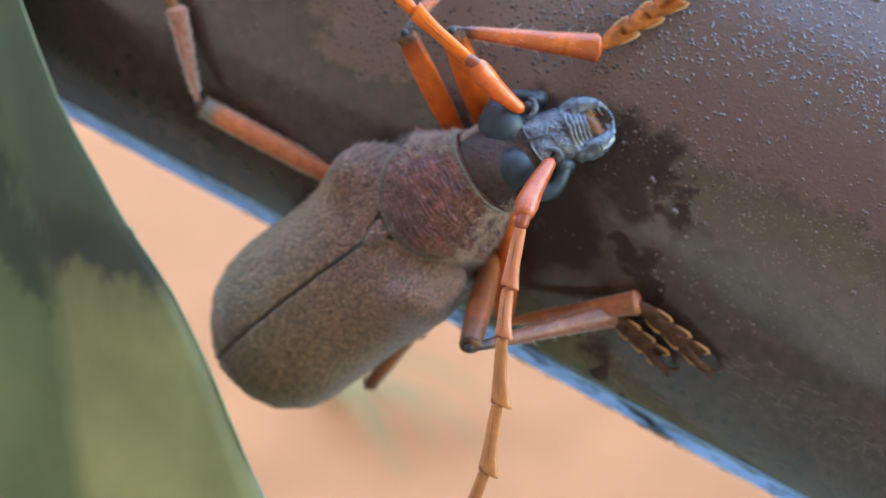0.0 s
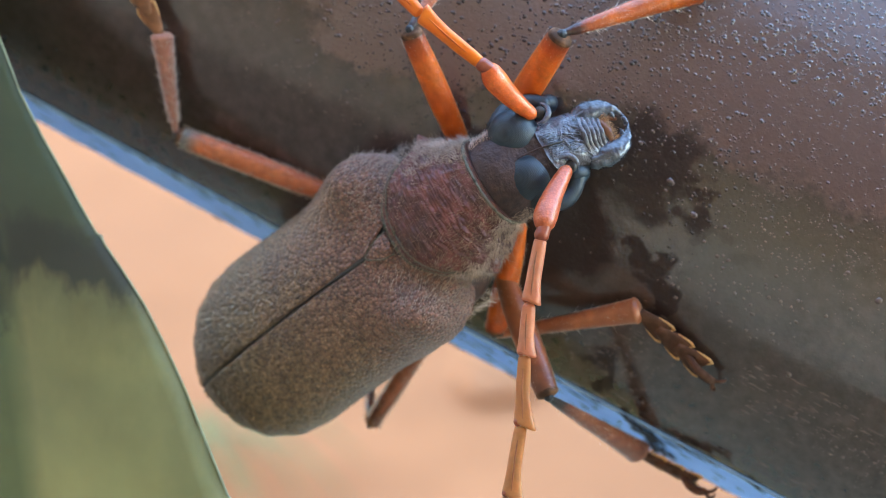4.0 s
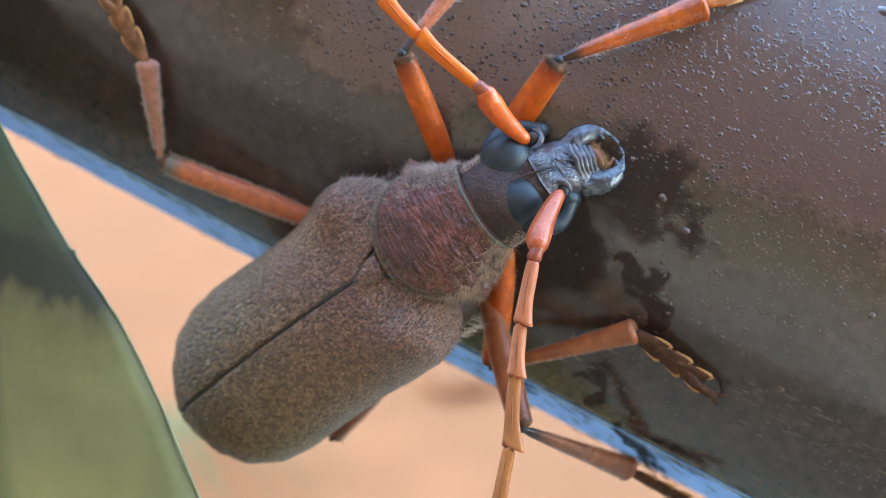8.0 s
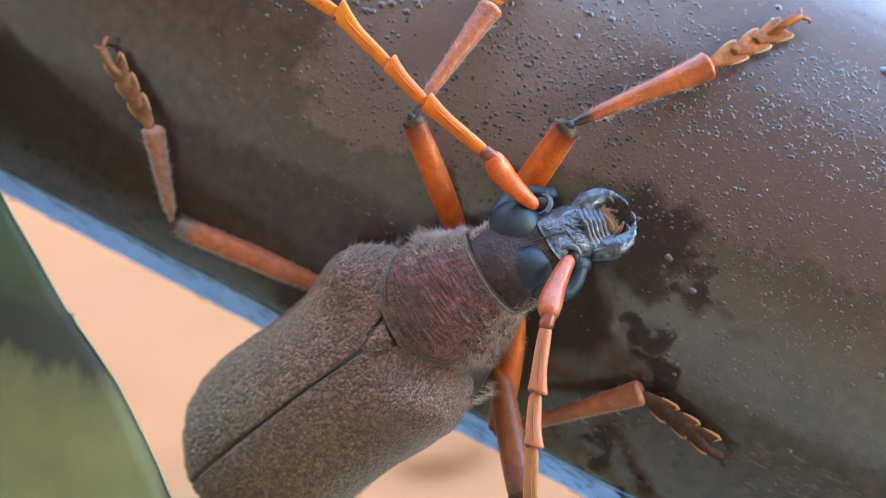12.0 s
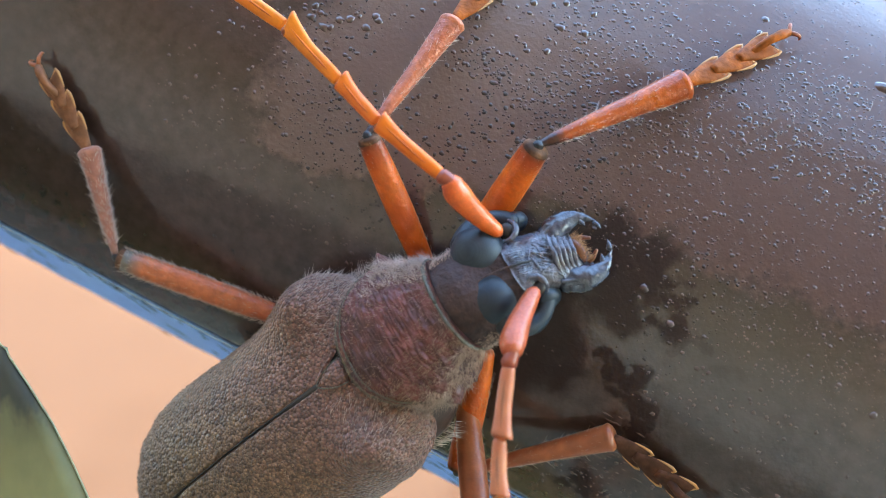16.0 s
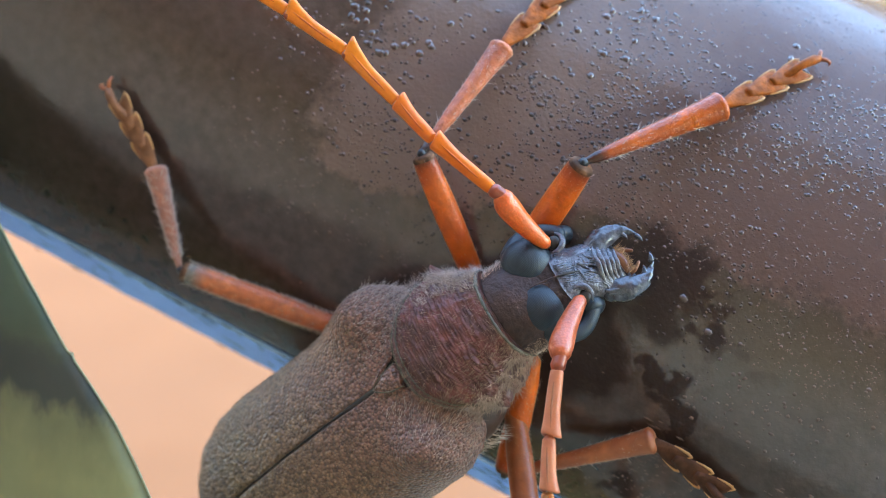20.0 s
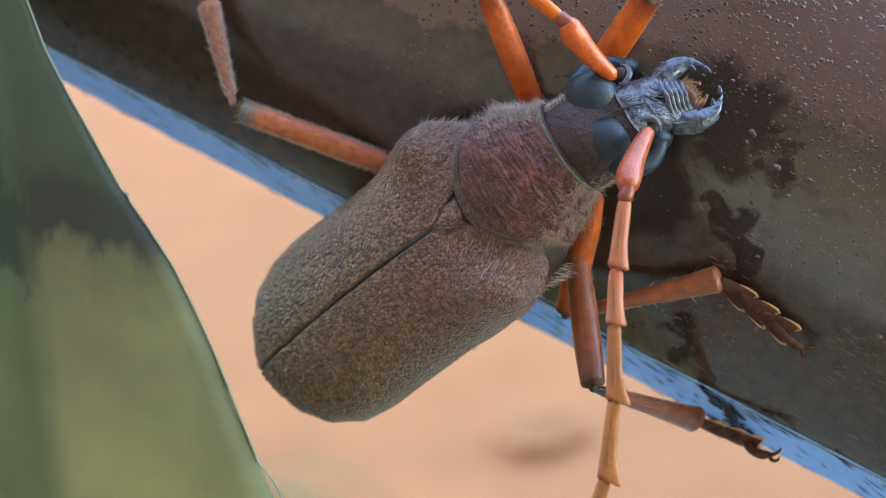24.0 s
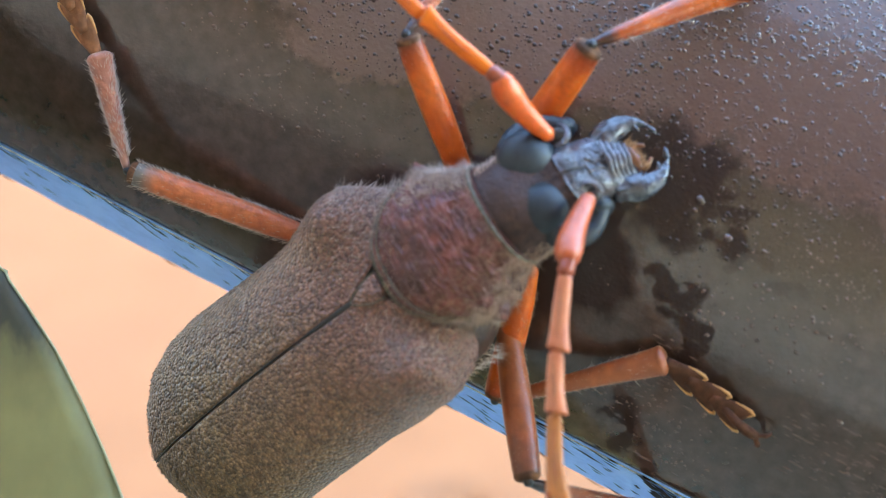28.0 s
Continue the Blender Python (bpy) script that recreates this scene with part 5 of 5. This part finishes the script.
def leg(name, hip, knee, foot, claw, mats, thick=1.0):
    """Thigh, shin and foot as separate moving parts. hip, knee: body millimetres; foot, claw: rail radii."""
    BODY0 = body_pose(20.0)
    inv = BODY0.inverted()
    fb, cb = (inv @ at_rail(*q) * 1000 for q in (foot, claw))
    hip, knee = Vector(hip), Vector(knee)
    l1, l2, l3 = (knee - hip).length, (fb - knee).length, (cb - fb).length
    rng = random.Random(name)
    Y = Vector((0, 1, 0))
    g = 0.87 * thick
    thigh = part("femur", *sweep([Y * 0.0, Y * l1 * 0.2, Y * l1 * 0.5, Y * l1 * 0.75, Y * l1 * 0.93, Y * (l1 - 0.32)], [0.5 * g, 0.68 * g, 0.79 * g, 0.77 * g, 0.70 * g, 0.66 * g], 18, flat=0.88, k=5, blunt=0.4),
                 along(mats[0].copy(), mats[2], l1 * 0.001, mats[4] if len(mats) > 4 else None), beetle)
    part("knee_collar", *sweep([Y * (l1 - 0.42), Y * (l1 - 0.3), Y * (l1 - 0.16)], [0.67 * g, 0.69 * g, 0.63 * g], 18, flat=0.88, k=3, blunt=0.3), collar_mat, thigh, "grey worn collar at the thigh's end")
    part("knee", *blob((0, l1 - 0.05, 0), (0.24 * thick, 0.28, 0.26 * thick), 12, 8), knee_mat, thigh, "black knee joint")
    shin = part("tibia", *sweep([Y * 0.05, Y * 0.4, Y * 0.9, Y * l2 * 0.35, Y * l2 * 0.65, Y * l2 * 0.9, Y * (l2 - 0.12)], [0.18, 0.22, 0.26 * thick, 0.38 * thick, 0.50 * thick, 0.64 * thick, 0.68 * thick], 16, flat=0.82, k=5, blunt=0.4),
                along(mats[1].copy(), mats[3], l2 * 0.001), beetle)
    part("tibia_end", *sweep([Y * (l2 - 0.3), Y * (l2 - 0.12), Y * (l2 + 0.02)], [0.69 * thick, 0.71 * thick, 0.6 * thick], 16, flat=0.82, k=3, blunt=0.3), along(mats[1].copy(), CLEAN, l2 * 0.001), shin, "flared rim at the shin's end")
    for ob, ln, cnt in ((thigh, l1, 900), (shin, l2, 1000)) if name[0] == "H" else ((thigh, l1, 420), (shin, l2, 380)):
        roots = []
        for _ in range(cnt):
            # most hairs stand in a fringe along the two narrow edges
            a = rng.choice((0.0, math.pi)) + rng.gauss(0, 0.3) if rng.random() < 0.6 else rng.uniform(0, 6.28)
            t = rng.uniform(0.12, 0.97)
            rr = (0.80 * g if ob is thigh else (0.26 + 0.44 * t) * thick) * 0.96
            roots.append((Vector((math.cos(a) * rr, t * ln, math.sin(a) * rr * 0.84)), Vector((math.cos(a), 0.3, math.sin(a))).normalized()))
        hv, hf = hairs(roots, 0.17 if name[0] != "H" else 0.28, 0.008 if name[0] != "H" else 0.012, rng, lean=(0, 0.8, 0), spread=0.35)
        tagged(part("leg_hair", hv, hf, white_hair, ob, "fine pale hairs"), kind="stuff")
        if ob is shin:
            hv, hf = hairs([r for r in roots if rng.random() < (0.09 if name[0] == "H" else 0.05)], 0.55, 0.014, rng, lean=(0, 0.4, 0), spread=0.3)
            tagged(part("bristle", hv, hf, white_hair, ob, "stiff pale bristles"), kind="stuff")
    # foot: three heart-shaped pads, a slender last joint and two claws
    tarsus = None
    step = l3 * 0.235
    for i in range(3):
        rows, half, y0 = [], (0.62, 0.66, 0.66)[i], i * step
        for q in range(9):
            t = q / 8
            w = half * (0.38 + 0.9 * t - 0.28 * t ** 4) * (1 if t < 0.95 else 0.9)
            row = []
            for j in range(14):
                a = 2 * math.pi * j / 14
                x = math.cos(a) * w
                row.append(Vector((x, y0 + t * step * 1.22 + (0.42 * abs(x / half) ** 1.5 * t ** 3), math.sin(a) * 0.22 * (1 - 0.4 * t) + 0.12 - 0.1 * t)))
            rows.append(row)
        v, f = grid(rows, True)
        pad = part("tarsal_pad" if tarsus else "tarsus", v, f + [tuple(range(14))[::-1], tuple(range(8 * 14, 9 * 14))], shaded_foot if name[1] == "R" else mid_foot if name == "HL" else foot_mat, tarsus or beetle)
        rim = []
        for sx, t in [(-1, 0.55), (-1, 0.75), (-1, 0.9)] + [(-0.92 + 1.84 * j / 10, 1.0) for j in range(11)] + [(1, 0.9), (1, 0.75), (1, 0.55)]:
            w = half * (0.38 + 0.9 * t - 0.28 * t ** 4) * (1 if t < 0.95 else 0.97)
            x = sx * w
            rim.append(Vector((x, y0 + t * step * 1.22 + 0.02 + 0.42 * abs(x / half) ** 1.5 * t ** 3, 0.10 - 0.07 * t)))
        tarsus = tarsus or pad
        part("fringe", *sweep(rim, [0.03, 0.06] + [0.085] * 13 + [0.06, 0.03], 6, k=1), fringe_mat, tarsus, "golden hair fringe")
    a, b = Vector((0, step * 2.6, 0.12)), Vector((0, l3 * 0.93, 0.38))
    part("last_joint", *sweep([a, a.lerp(b, 0.4) + Vector((0, 0, 0.3)), a.lerp(b, 0.8) + Vector((0, 0, 0.2)), b], [0.2, 0.22, 0.26, 0.2], 9), foot_mat if name in ("FL", "ML") else shaded_foot if name[1] == "R" else mid_foot, tarsus, "slender curved last joint")
    for s in (-1, 1):
        part("claw", *sweep([b, b + Vector((s * 0.3, 0.3, 0.05)), b + Vector((s * 0.42, 0.5, -0.2)), b + Vector((s * 0.4, 0.5, -0.45))], [0.13, 0.11, 0.08, 0.02], 7), shaded_foot if name[1] == "R" else rust, tarsus, "curved claw")
    LEGS[name] = (thigh, shin, tarsus, hip, knee, l1, l2)


def body_pose(t):
    """Pose of the beetle's body in the world at t, from its rows."""
    rows = BODY
    if t <= rows[0][0]:
        return pose(*rows[0][1:])
    for a, b in zip(rows, rows[1:]):
        if t <= b[0]:
            s = (t - a[0]) / (b[0] - a[0])
            return pose(*a[1:]).lerp(pose(*b[1:]), s)
    return pose(*rows[-1][1:])


BODY = [
    (0, -0.018221, -0.021837, 0.905611, 52.6210, 46.2291, -47.0589),
    (0.5, -0.018226, -0.021771, 0.905500, 55.4906, 47.3509, -46.5896),
    (1, -0.018985, -0.022101, 0.905262, 56.8650, 46.8350, -46.1881),
    (1.5, -0.018282, -0.021846, 0.905181, 56.3978, 45.9452, -45.9719),
    (2, -0.018604, -0.021862, 0.905166, 54.9624, 45.3970, -46.4853),
    (2.5, -0.018388, -0.021721, 0.905116, 52.3548, 43.5837, -46.9733),
    (3, -0.018319, -0.022008, 0.905008, 55.1309, 45.1555, -46.0076),
    (3.5, -0.018260, -0.021942, 0.904846, 56.1622, 46.0086, -45.0134),
    (5.5, -0.018383, -0.022169, 0.904791, 54.7623, 45.4406, -43.8136),
    (6, -0.018451, -0.021912, 0.904561, 53.5393, 45.2130, -44.4405),
    (6.5, -0.018381, -0.022003, 0.904597, 54.4087, 45.3189, -44.2366),
    (7, -0.018371, -0.022001, 0.904619, 54.0482, 45.0910, -44.9568),
    (7.5, -0.018544, -0.021728, 0.904373, 51.5238, 44.9045, -46.4828),
    (8, -0.018478, -0.021789, 0.904523, 50.9606, 44.7211, -47.2282),
    (8.5, -0.018466, -0.021784, 0.904434, 51.4640, 44.4931, -46.9406),
    (9, -0.018422, -0.021837, 0.904437, 51.8574, 44.6203, -46.8934),
    (9.5, -0.017945, -0.022137, 0.904276, 53.0144, 46.0793, -47.4432),
    (10, -0.017935, -0.022143, 0.904325, 53.8146, 45.2773, -47.5171),
    (10.5, -0.017919, -0.022260, 0.904356, 54.6846, 45.2254, -46.8771),
    (11, -0.018006, -0.022163, 0.904347, 54.8961, 44.9567, -47.1764),
    (11.5, -0.018330, -0.021728, 0.904061, 51.2794, 43.7609, -48.6513),
    (12, -0.018230, -0.021784, 0.904134, 52.8822, 44.4408, -47.6643),
    (12.5, -0.018251, -0.021755, 0.904041, 52.5611, 43.8257, -47.6665),
    (14, -0.018130, -0.022160, 0.904298, 53.8994, 45.3417, -47.3123),
    (20, -0.018130, -0.022160, 0.904298, 53.8994, 45.3417, -47.3123),
    (28, -0.018130, -0.022160, 0.904298, 53.8994, 45.3417, -47.3123),
]


def bone(a, b, up):
    """Pose at a with its y axis towards b."""
    y = (b - a).normalized()
    x = y.cross(up).normalized()
    m = Matrix((x, y, x.cross(y))).transposed().to_4x4()
    m.translation = a
    return m


# foot places in rail radii: (seconds, shin's end, claw)
FEET = {
    "FL": [(0, (-0.387, 0.121, 1.033), (-0.280, 0.313, 0.970)), (1.9, (-0.412, 0.112, 1.034), (-0.303, 0.304, 0.973)), (2, (-0.486, 0.270, 1.189), (-0.363, 0.469, 1.104)), (2.1, (-0.273, 0.348, 0.979), (-0.106, 0.600, 0.825)), (3.5, (-0.273, 0.348, 0.980), (-0.106, 0.601, 0.825)), (5.5, (-0.232, 0.355, 0.977), (-0.071, 0.600, 0.825)), (9, (-0.231, 0.358, 0.976), (-0.066, 0.608, 0.820)), (12.5, (-0.230, 0.361, 0.975), (-0.062, 0.619, 0.811)), (14.5, (-0.229, 0.355, 0.977), (-0.059, 0.603, 0.823)), (28, (-0.229, 0.355, 0.977), (-0.059, 0.603, 0.823))],
    "ML": [(0, (-0.823, 0.252, 1.009), (-0.760, 0.567, 0.848)), (3.5, (-0.852, 0.243, 1.012), (-0.787, 0.559, 0.853)), (5.5, (-0.800, 0.245, 1.011), (-0.738, 0.550, 0.859)), (9, (-0.803, 0.248, 1.010), (-0.738, 0.559, 0.854)), (12.5, (-0.804, 0.249, 1.010), (-0.738, 0.567, 0.848)), (14.5, (-0.806, 0.250, 1.010), (-0.736, 0.560, 0.853)), (28, (-0.806, 0.250, 1.010), (-0.736, 0.560, 0.853))],
    "HL": [(0, (-1.563, -0.305, 0.994), (-1.782, -0.155, 1.031)), (0.5, (-1.567, -0.313, 0.992), (-1.788, -0.164, 1.031)), (1, (-1.595, -0.361, 0.976), (-1.817, -0.211, 1.018)), (1.5, (-1.541, -0.353, 0.978), (-1.762, -0.202, 1.016)), (2, (-1.554, -0.380, 0.969), (-1.774, -0.227, 1.007)), (3, (-1.525, -0.396, 0.961), (-1.744, -0.244, 0.999)), (3.5, (-1.524, -0.400, 0.959), (-1.743, -0.249, 0.998)), (5.5, (-1.522, -0.423, 0.951), (-1.739, -0.275, 0.988)), (9, (-1.522, -0.435, 0.944), (-1.740, -0.286, 0.981)), (12.5, (-1.499, -0.440, 0.943), (-1.716, -0.292, 0.979)), (14.5, (-1.540, -0.445, 0.940), (-1.756, -0.293, 0.977)), (28, (-1.540, -0.445, 0.940), (-1.756, -0.293, 0.977))],
    "FR": [(0, (0.014, -0.451, 0.937), (0.319, -0.537, 0.868)), (3.5, (-0.017, -0.469, 0.928), (0.287, -0.557, 0.855)), (5.5, (-0.004, -0.473, 0.926), (0.268, -0.523, 0.876)), (9, (-0.005, -0.478, 0.924), (0.270, -0.529, 0.872)), (12.5, (-0.004, -0.476, 0.925), (0.271, -0.526, 0.874)), (14.5, (-0.009, -0.489, 0.918), (0.269, -0.544, 0.863)), (28, (-0.009, -0.489, 0.918), (0.269, -0.544, 0.863))],
    "MR": [(0, (-0.041, -0.519, 0.896), (0.217, -0.597, 0.815)), (1.3, (-0.054, -0.527, 0.891), (0.204, -0.596, 0.815)), (1.5, (0.035, -0.714, 0.809), (0.231, -0.695, 0.810)), (1.7, (0.180, -0.829, 0.634), (0.421, -0.817, 0.674)), (3.5, (0.163, -0.833, 0.629), (0.404, -0.821, 0.668)), (5.5, (0.154, -0.839, 0.655), (0.403, -0.832, 0.699)), (9, (0.156, -0.844, 0.648), (0.406, -0.839, 0.690)), (12.5, (0.158, -0.832, 0.664), (0.407, -0.830, 0.702)), (14.5, (0.098, -0.849, 0.620), (0.323, -0.822, 0.660)), (28, (0.098, -0.849, 0.620), (0.323, -0.822, 0.660))],
    "HR": [(0, (-0.697, -0.861, 0.446), (-0.586, -0.912, 0.420)), (3.5, (-0.750, -0.887, 0.390), (-0.646, -0.948, 0.330)), (5.5, (-0.692, -0.891, 0.383), (-0.591, -0.955, 0.311)), (9, (-0.688, -0.885, 0.395), (-0.586, -0.948, 0.332)), (12.5, (-0.672, -0.859, 0.448), (-0.568, -0.916, 0.412)), (14.5, (-0.700, -0.900, 0.360), (-0.600, -0.970, 0.260)), (28, (-0.700, -0.900, 0.360), (-0.600, -0.970, 0.260))],
}


def foot_at(name, t):
    rows = FEET[name]
    if t <= rows[0][0]:
        return Vector(rows[0][1]), Vector(rows[0][2])
    for a, b in zip(rows, rows[1:]):
        if t <= b[0]:
            s = (t - a[0]) / (b[0] - a[0])
            s = s * s * (3 - 2 * s)
            lift = Vector((0, 0, 0.12 * math.sin(math.pi * s))) if (Vector(a[1]) - Vector(b[1])).length > 0.05 else Vector()
            return Vector(a[1]).lerp(Vector(b[1]), s) + lift, Vector(a[2]).lerp(Vector(b[2]), s) + lift
    return Vector(rows[-1][1]), Vector(rows[-1][2])


# the leaf's slow drift, rail radii
SWAY = [(0, -0.036, 0.009), (1, -0.045, -0.026), (3, -0.042, -0.020), (5.5, -0.080, -0.031), (7, -0.090, -0.030), (8.5, -0.096, -0.031), (9.5, -0.082, -0.028), (10.5, -0.084, -0.026), (12, -0.094, -0.034), (16, -0.115, -0.04), (20, -0.132, -0.043), (22, -0.130, -0.040), (26, -0.119, -0.057), (28, -0.119, -0.057)]


def motions():
    origin = at_rail(0, 0, 0)
    walk(sword_leaf, [(t, Matrix.Translation(at_rail(x, y, 0) - origin)) for t, x, y in SWAY])
    walk(beetle, [(r[0], pose(*r[1:])) for r in BODY])
    times = sorted({r[0] for r in BODY} | {0.25, 0.75, 1.1, 1.2, 1.3, 1.35, 1.4, 1.45, 1.5, 1.55, 1.6, 1.65, 1.7, 1.8, 1.85, 1.9, 1.95, 2.0, 2.05, 2.1, 2.2, 13.5})
    for name, (thigh, shin, tarsus, hip, knee, l1, l2) in LEGS.items():
        rows = ([], [], [])
        for t in times:
            m = body_pose(t)
            inv = m.inverted()
            fw, cw = (at_rail(*q) for q in foot_at(name, t))
            f, c = inv @ fw * 1000, inv @ cw * 1000
            mid = at_rail(foot_at(name, t)[0].x, 0, 0)
            normal = (inv.to_3x3() @ (fw - mid)).normalized()
            k = KNEES.get(name)
            hint = knee if not k else Vector([np.interp(t, [r[0] for r in k], [r[1][i] for r in k]) for i in range(3)])
            d = f - hip
            reach = min(max(d.length, abs(l1 - l2) + 0.05), l1 + l2 - 0.02)
            e = d.normalized()
            x = (l1 * l1 - l2 * l2 + reach * reach) / (2 * reach)
            h = math.sqrt(max(l1 * l1 - x * x, 0.0))
            off = hint - hip
            off = (off - e * off.dot(e)).normalized()
            kn = hip + e * x + off * h if name != "HR" else hip + (hint - hip).normalized() * l1
            end = kn + (f - kn).normalized() * l2
            for lst, mm in zip(rows, (bone(hip, kn, Vector((0, 0, 1))), bone(kn, f, Vector((0, 0, 1))), bone(end, c, normal))):
                mm.translation = mm.translation * 0.001
                lst.append((t, mm))
        for ob, lst in zip((thigh, shin, tarsus), rows):
            walk(ob, lst + ([(28.0, lst[-1][1])] if lst[-1][0] < 28 else []))
    swing = [(0.0, -4.5), (3.5, -3.9), (5.5, -4.9), (9.0, -3.8), (11.0, -2.5), (12.5, -2.1), (14.5, -0.2), (28.0, 0.0)]
    # the jaws part slowly
    for jaw, s, hinge in JAWS:
        gape = [(0.0, 16.0), (6.5, 15.0), (7.5, 9.0), (8.5, 7.0), (12.5, 4.0), (15.0, 1.0), (28.0, 0.0)]
        walk(jaw, [(t, Matrix.Translation(hinge) @ pose(0, 0, 0, -0.4 * a, 0, s * a) @ Matrix.Translation(-hinge)) for t, a in gape])
    walk(right_scape, [(t, Matrix.Translation(right_scape.location) @ pose(0, 0, 0, 0, 0, a)) for t, a in swing])


# where a thigh's knee bends to, body millimetres, when it changes on the way
KNEES = {
    "HL": [(0, (-12.750, -6.650, 0.000)), (1, (-12.810, -6.930, -0.400)), (2, (-12.690, -7.260, -0.560)), (3.5, (-12.600, -7.740, -1.040)), (5.5, (-12.500, -7.400, -0.800)), (12.5, (-12.700, -7.700, -1.200)), (14.5, (-12.009, -7.649, 0.167)), (28, (-12.009, -7.649, 0.167))],
    "FL": [(0, (-6.300, 10.600, 1.000)), (1.9, (-6.300, 10.600, 1.000)), (2, (-6.069, 12.145, 2.050)), (2.1, (-4.125, 14.326, -2.284))],
    "ML": [(0, (-8.000, 8.250, 0.400)), (3.5, (-8.100, 7.850, 0.200)), (5.5, (-8.500, 8.400, 0.000)), (12.5, (-8.400, 7.900, 0.000)), (14.5, (-8.851, 7.887, 0.038)), (28, (-8.851, 7.887, 0.038))],
    "MR": [(0, (8.320, 2.280, -0.070)), (1.3, (8.980, 2.160, -0.760)), (1.5, (9.600, 2.600, -2.600)), (1.7, (10.328, 3.137, -4.680)), (14.5, (10.397, 1.097, -4.133))],
    "HR": [(0, (5.266, -10.118, -8.100)), (2, (6.300, -8.600, -7.500)), (3.5, (6.300, -8.600, -7.500)), (5.5, (5.100, -10.400, -7.500)), (11, (5.100, -10.400, -7.500)), (12.6, (4.200, -10.400, -7.500)), (14.3, (1.500, -9.500, -7.500)), (28, (1.500, -9.500, -7.500))],
}

ground()
unseen_shelter()
hedge()
on_the_soil()
handrail()
sword_leaf = leaf()
for sgn, lab in ((-1, "felted grey-brown wing case"), (1, "felted grey-brown wing case with a pale lower edge")):
    elytron(sgn, lab)
thorax()
head()
antenna(ANT_L, -1, antenna_red, [antenna_deep, antenna_deep, antenna_mat, antenna_mat], orange)
right_scape = antenna(ANT_R, 1, antenna_rose, [antenna_pink, antenna_pink, antenna_tan, antenna_tan], rust)
leg("FL", (-2.500, 7.000, -4.800), (-4.125, 14.326, -2.284), (-0.229, 0.355, 0.977), (-0.059, 0.603, 0.823), (orange, amber_shin, DARK_KNEE, DARK_TOP), 1.15)
leg("ML", (-2.237, 5.247, -4.600), (-8.851, 7.887, 0.038), (-0.806, 0.250, 1.010), (-0.736, 0.560, 0.853), (orange, downy, DARK_KNEE, DARK_TOP), 1.0)
leg("HL", (-4.655, -2.221, -4.600), (-12.009, -7.649, 0.167), (-1.540, -0.445, 0.940), (-1.756, -0.293, 0.977), (downy, pinkish, CLEAN, PALE_TOP, GREY), 0.95)
leg("FR", (2.054, 5.851, -5.000), (5.891, 0.729, -6.525), (-0.009, -0.489, 0.918), (0.269, -0.544, 0.863), (orange, rust, DARK_KNEE, CLEAN), 1.0)
leg("MR", (3.100, 3.400, -5.800), (10.397, 1.097, -4.133), (0.098, -0.849, 0.620), (0.323, -0.822, 0.660), (rust, dark_rust, RUSTY_KNEE, DARK_TOP), 1.06)
leg("HR", (3.200, -0.500, -6.200), (4.966, -9.518, -7.500), (-0.700, -0.900, 0.360), (-0.600, -0.970, 0.260), (rust, dark_rust, RUSTY_KNEE, DARK_TOP), 0.75)
motions()
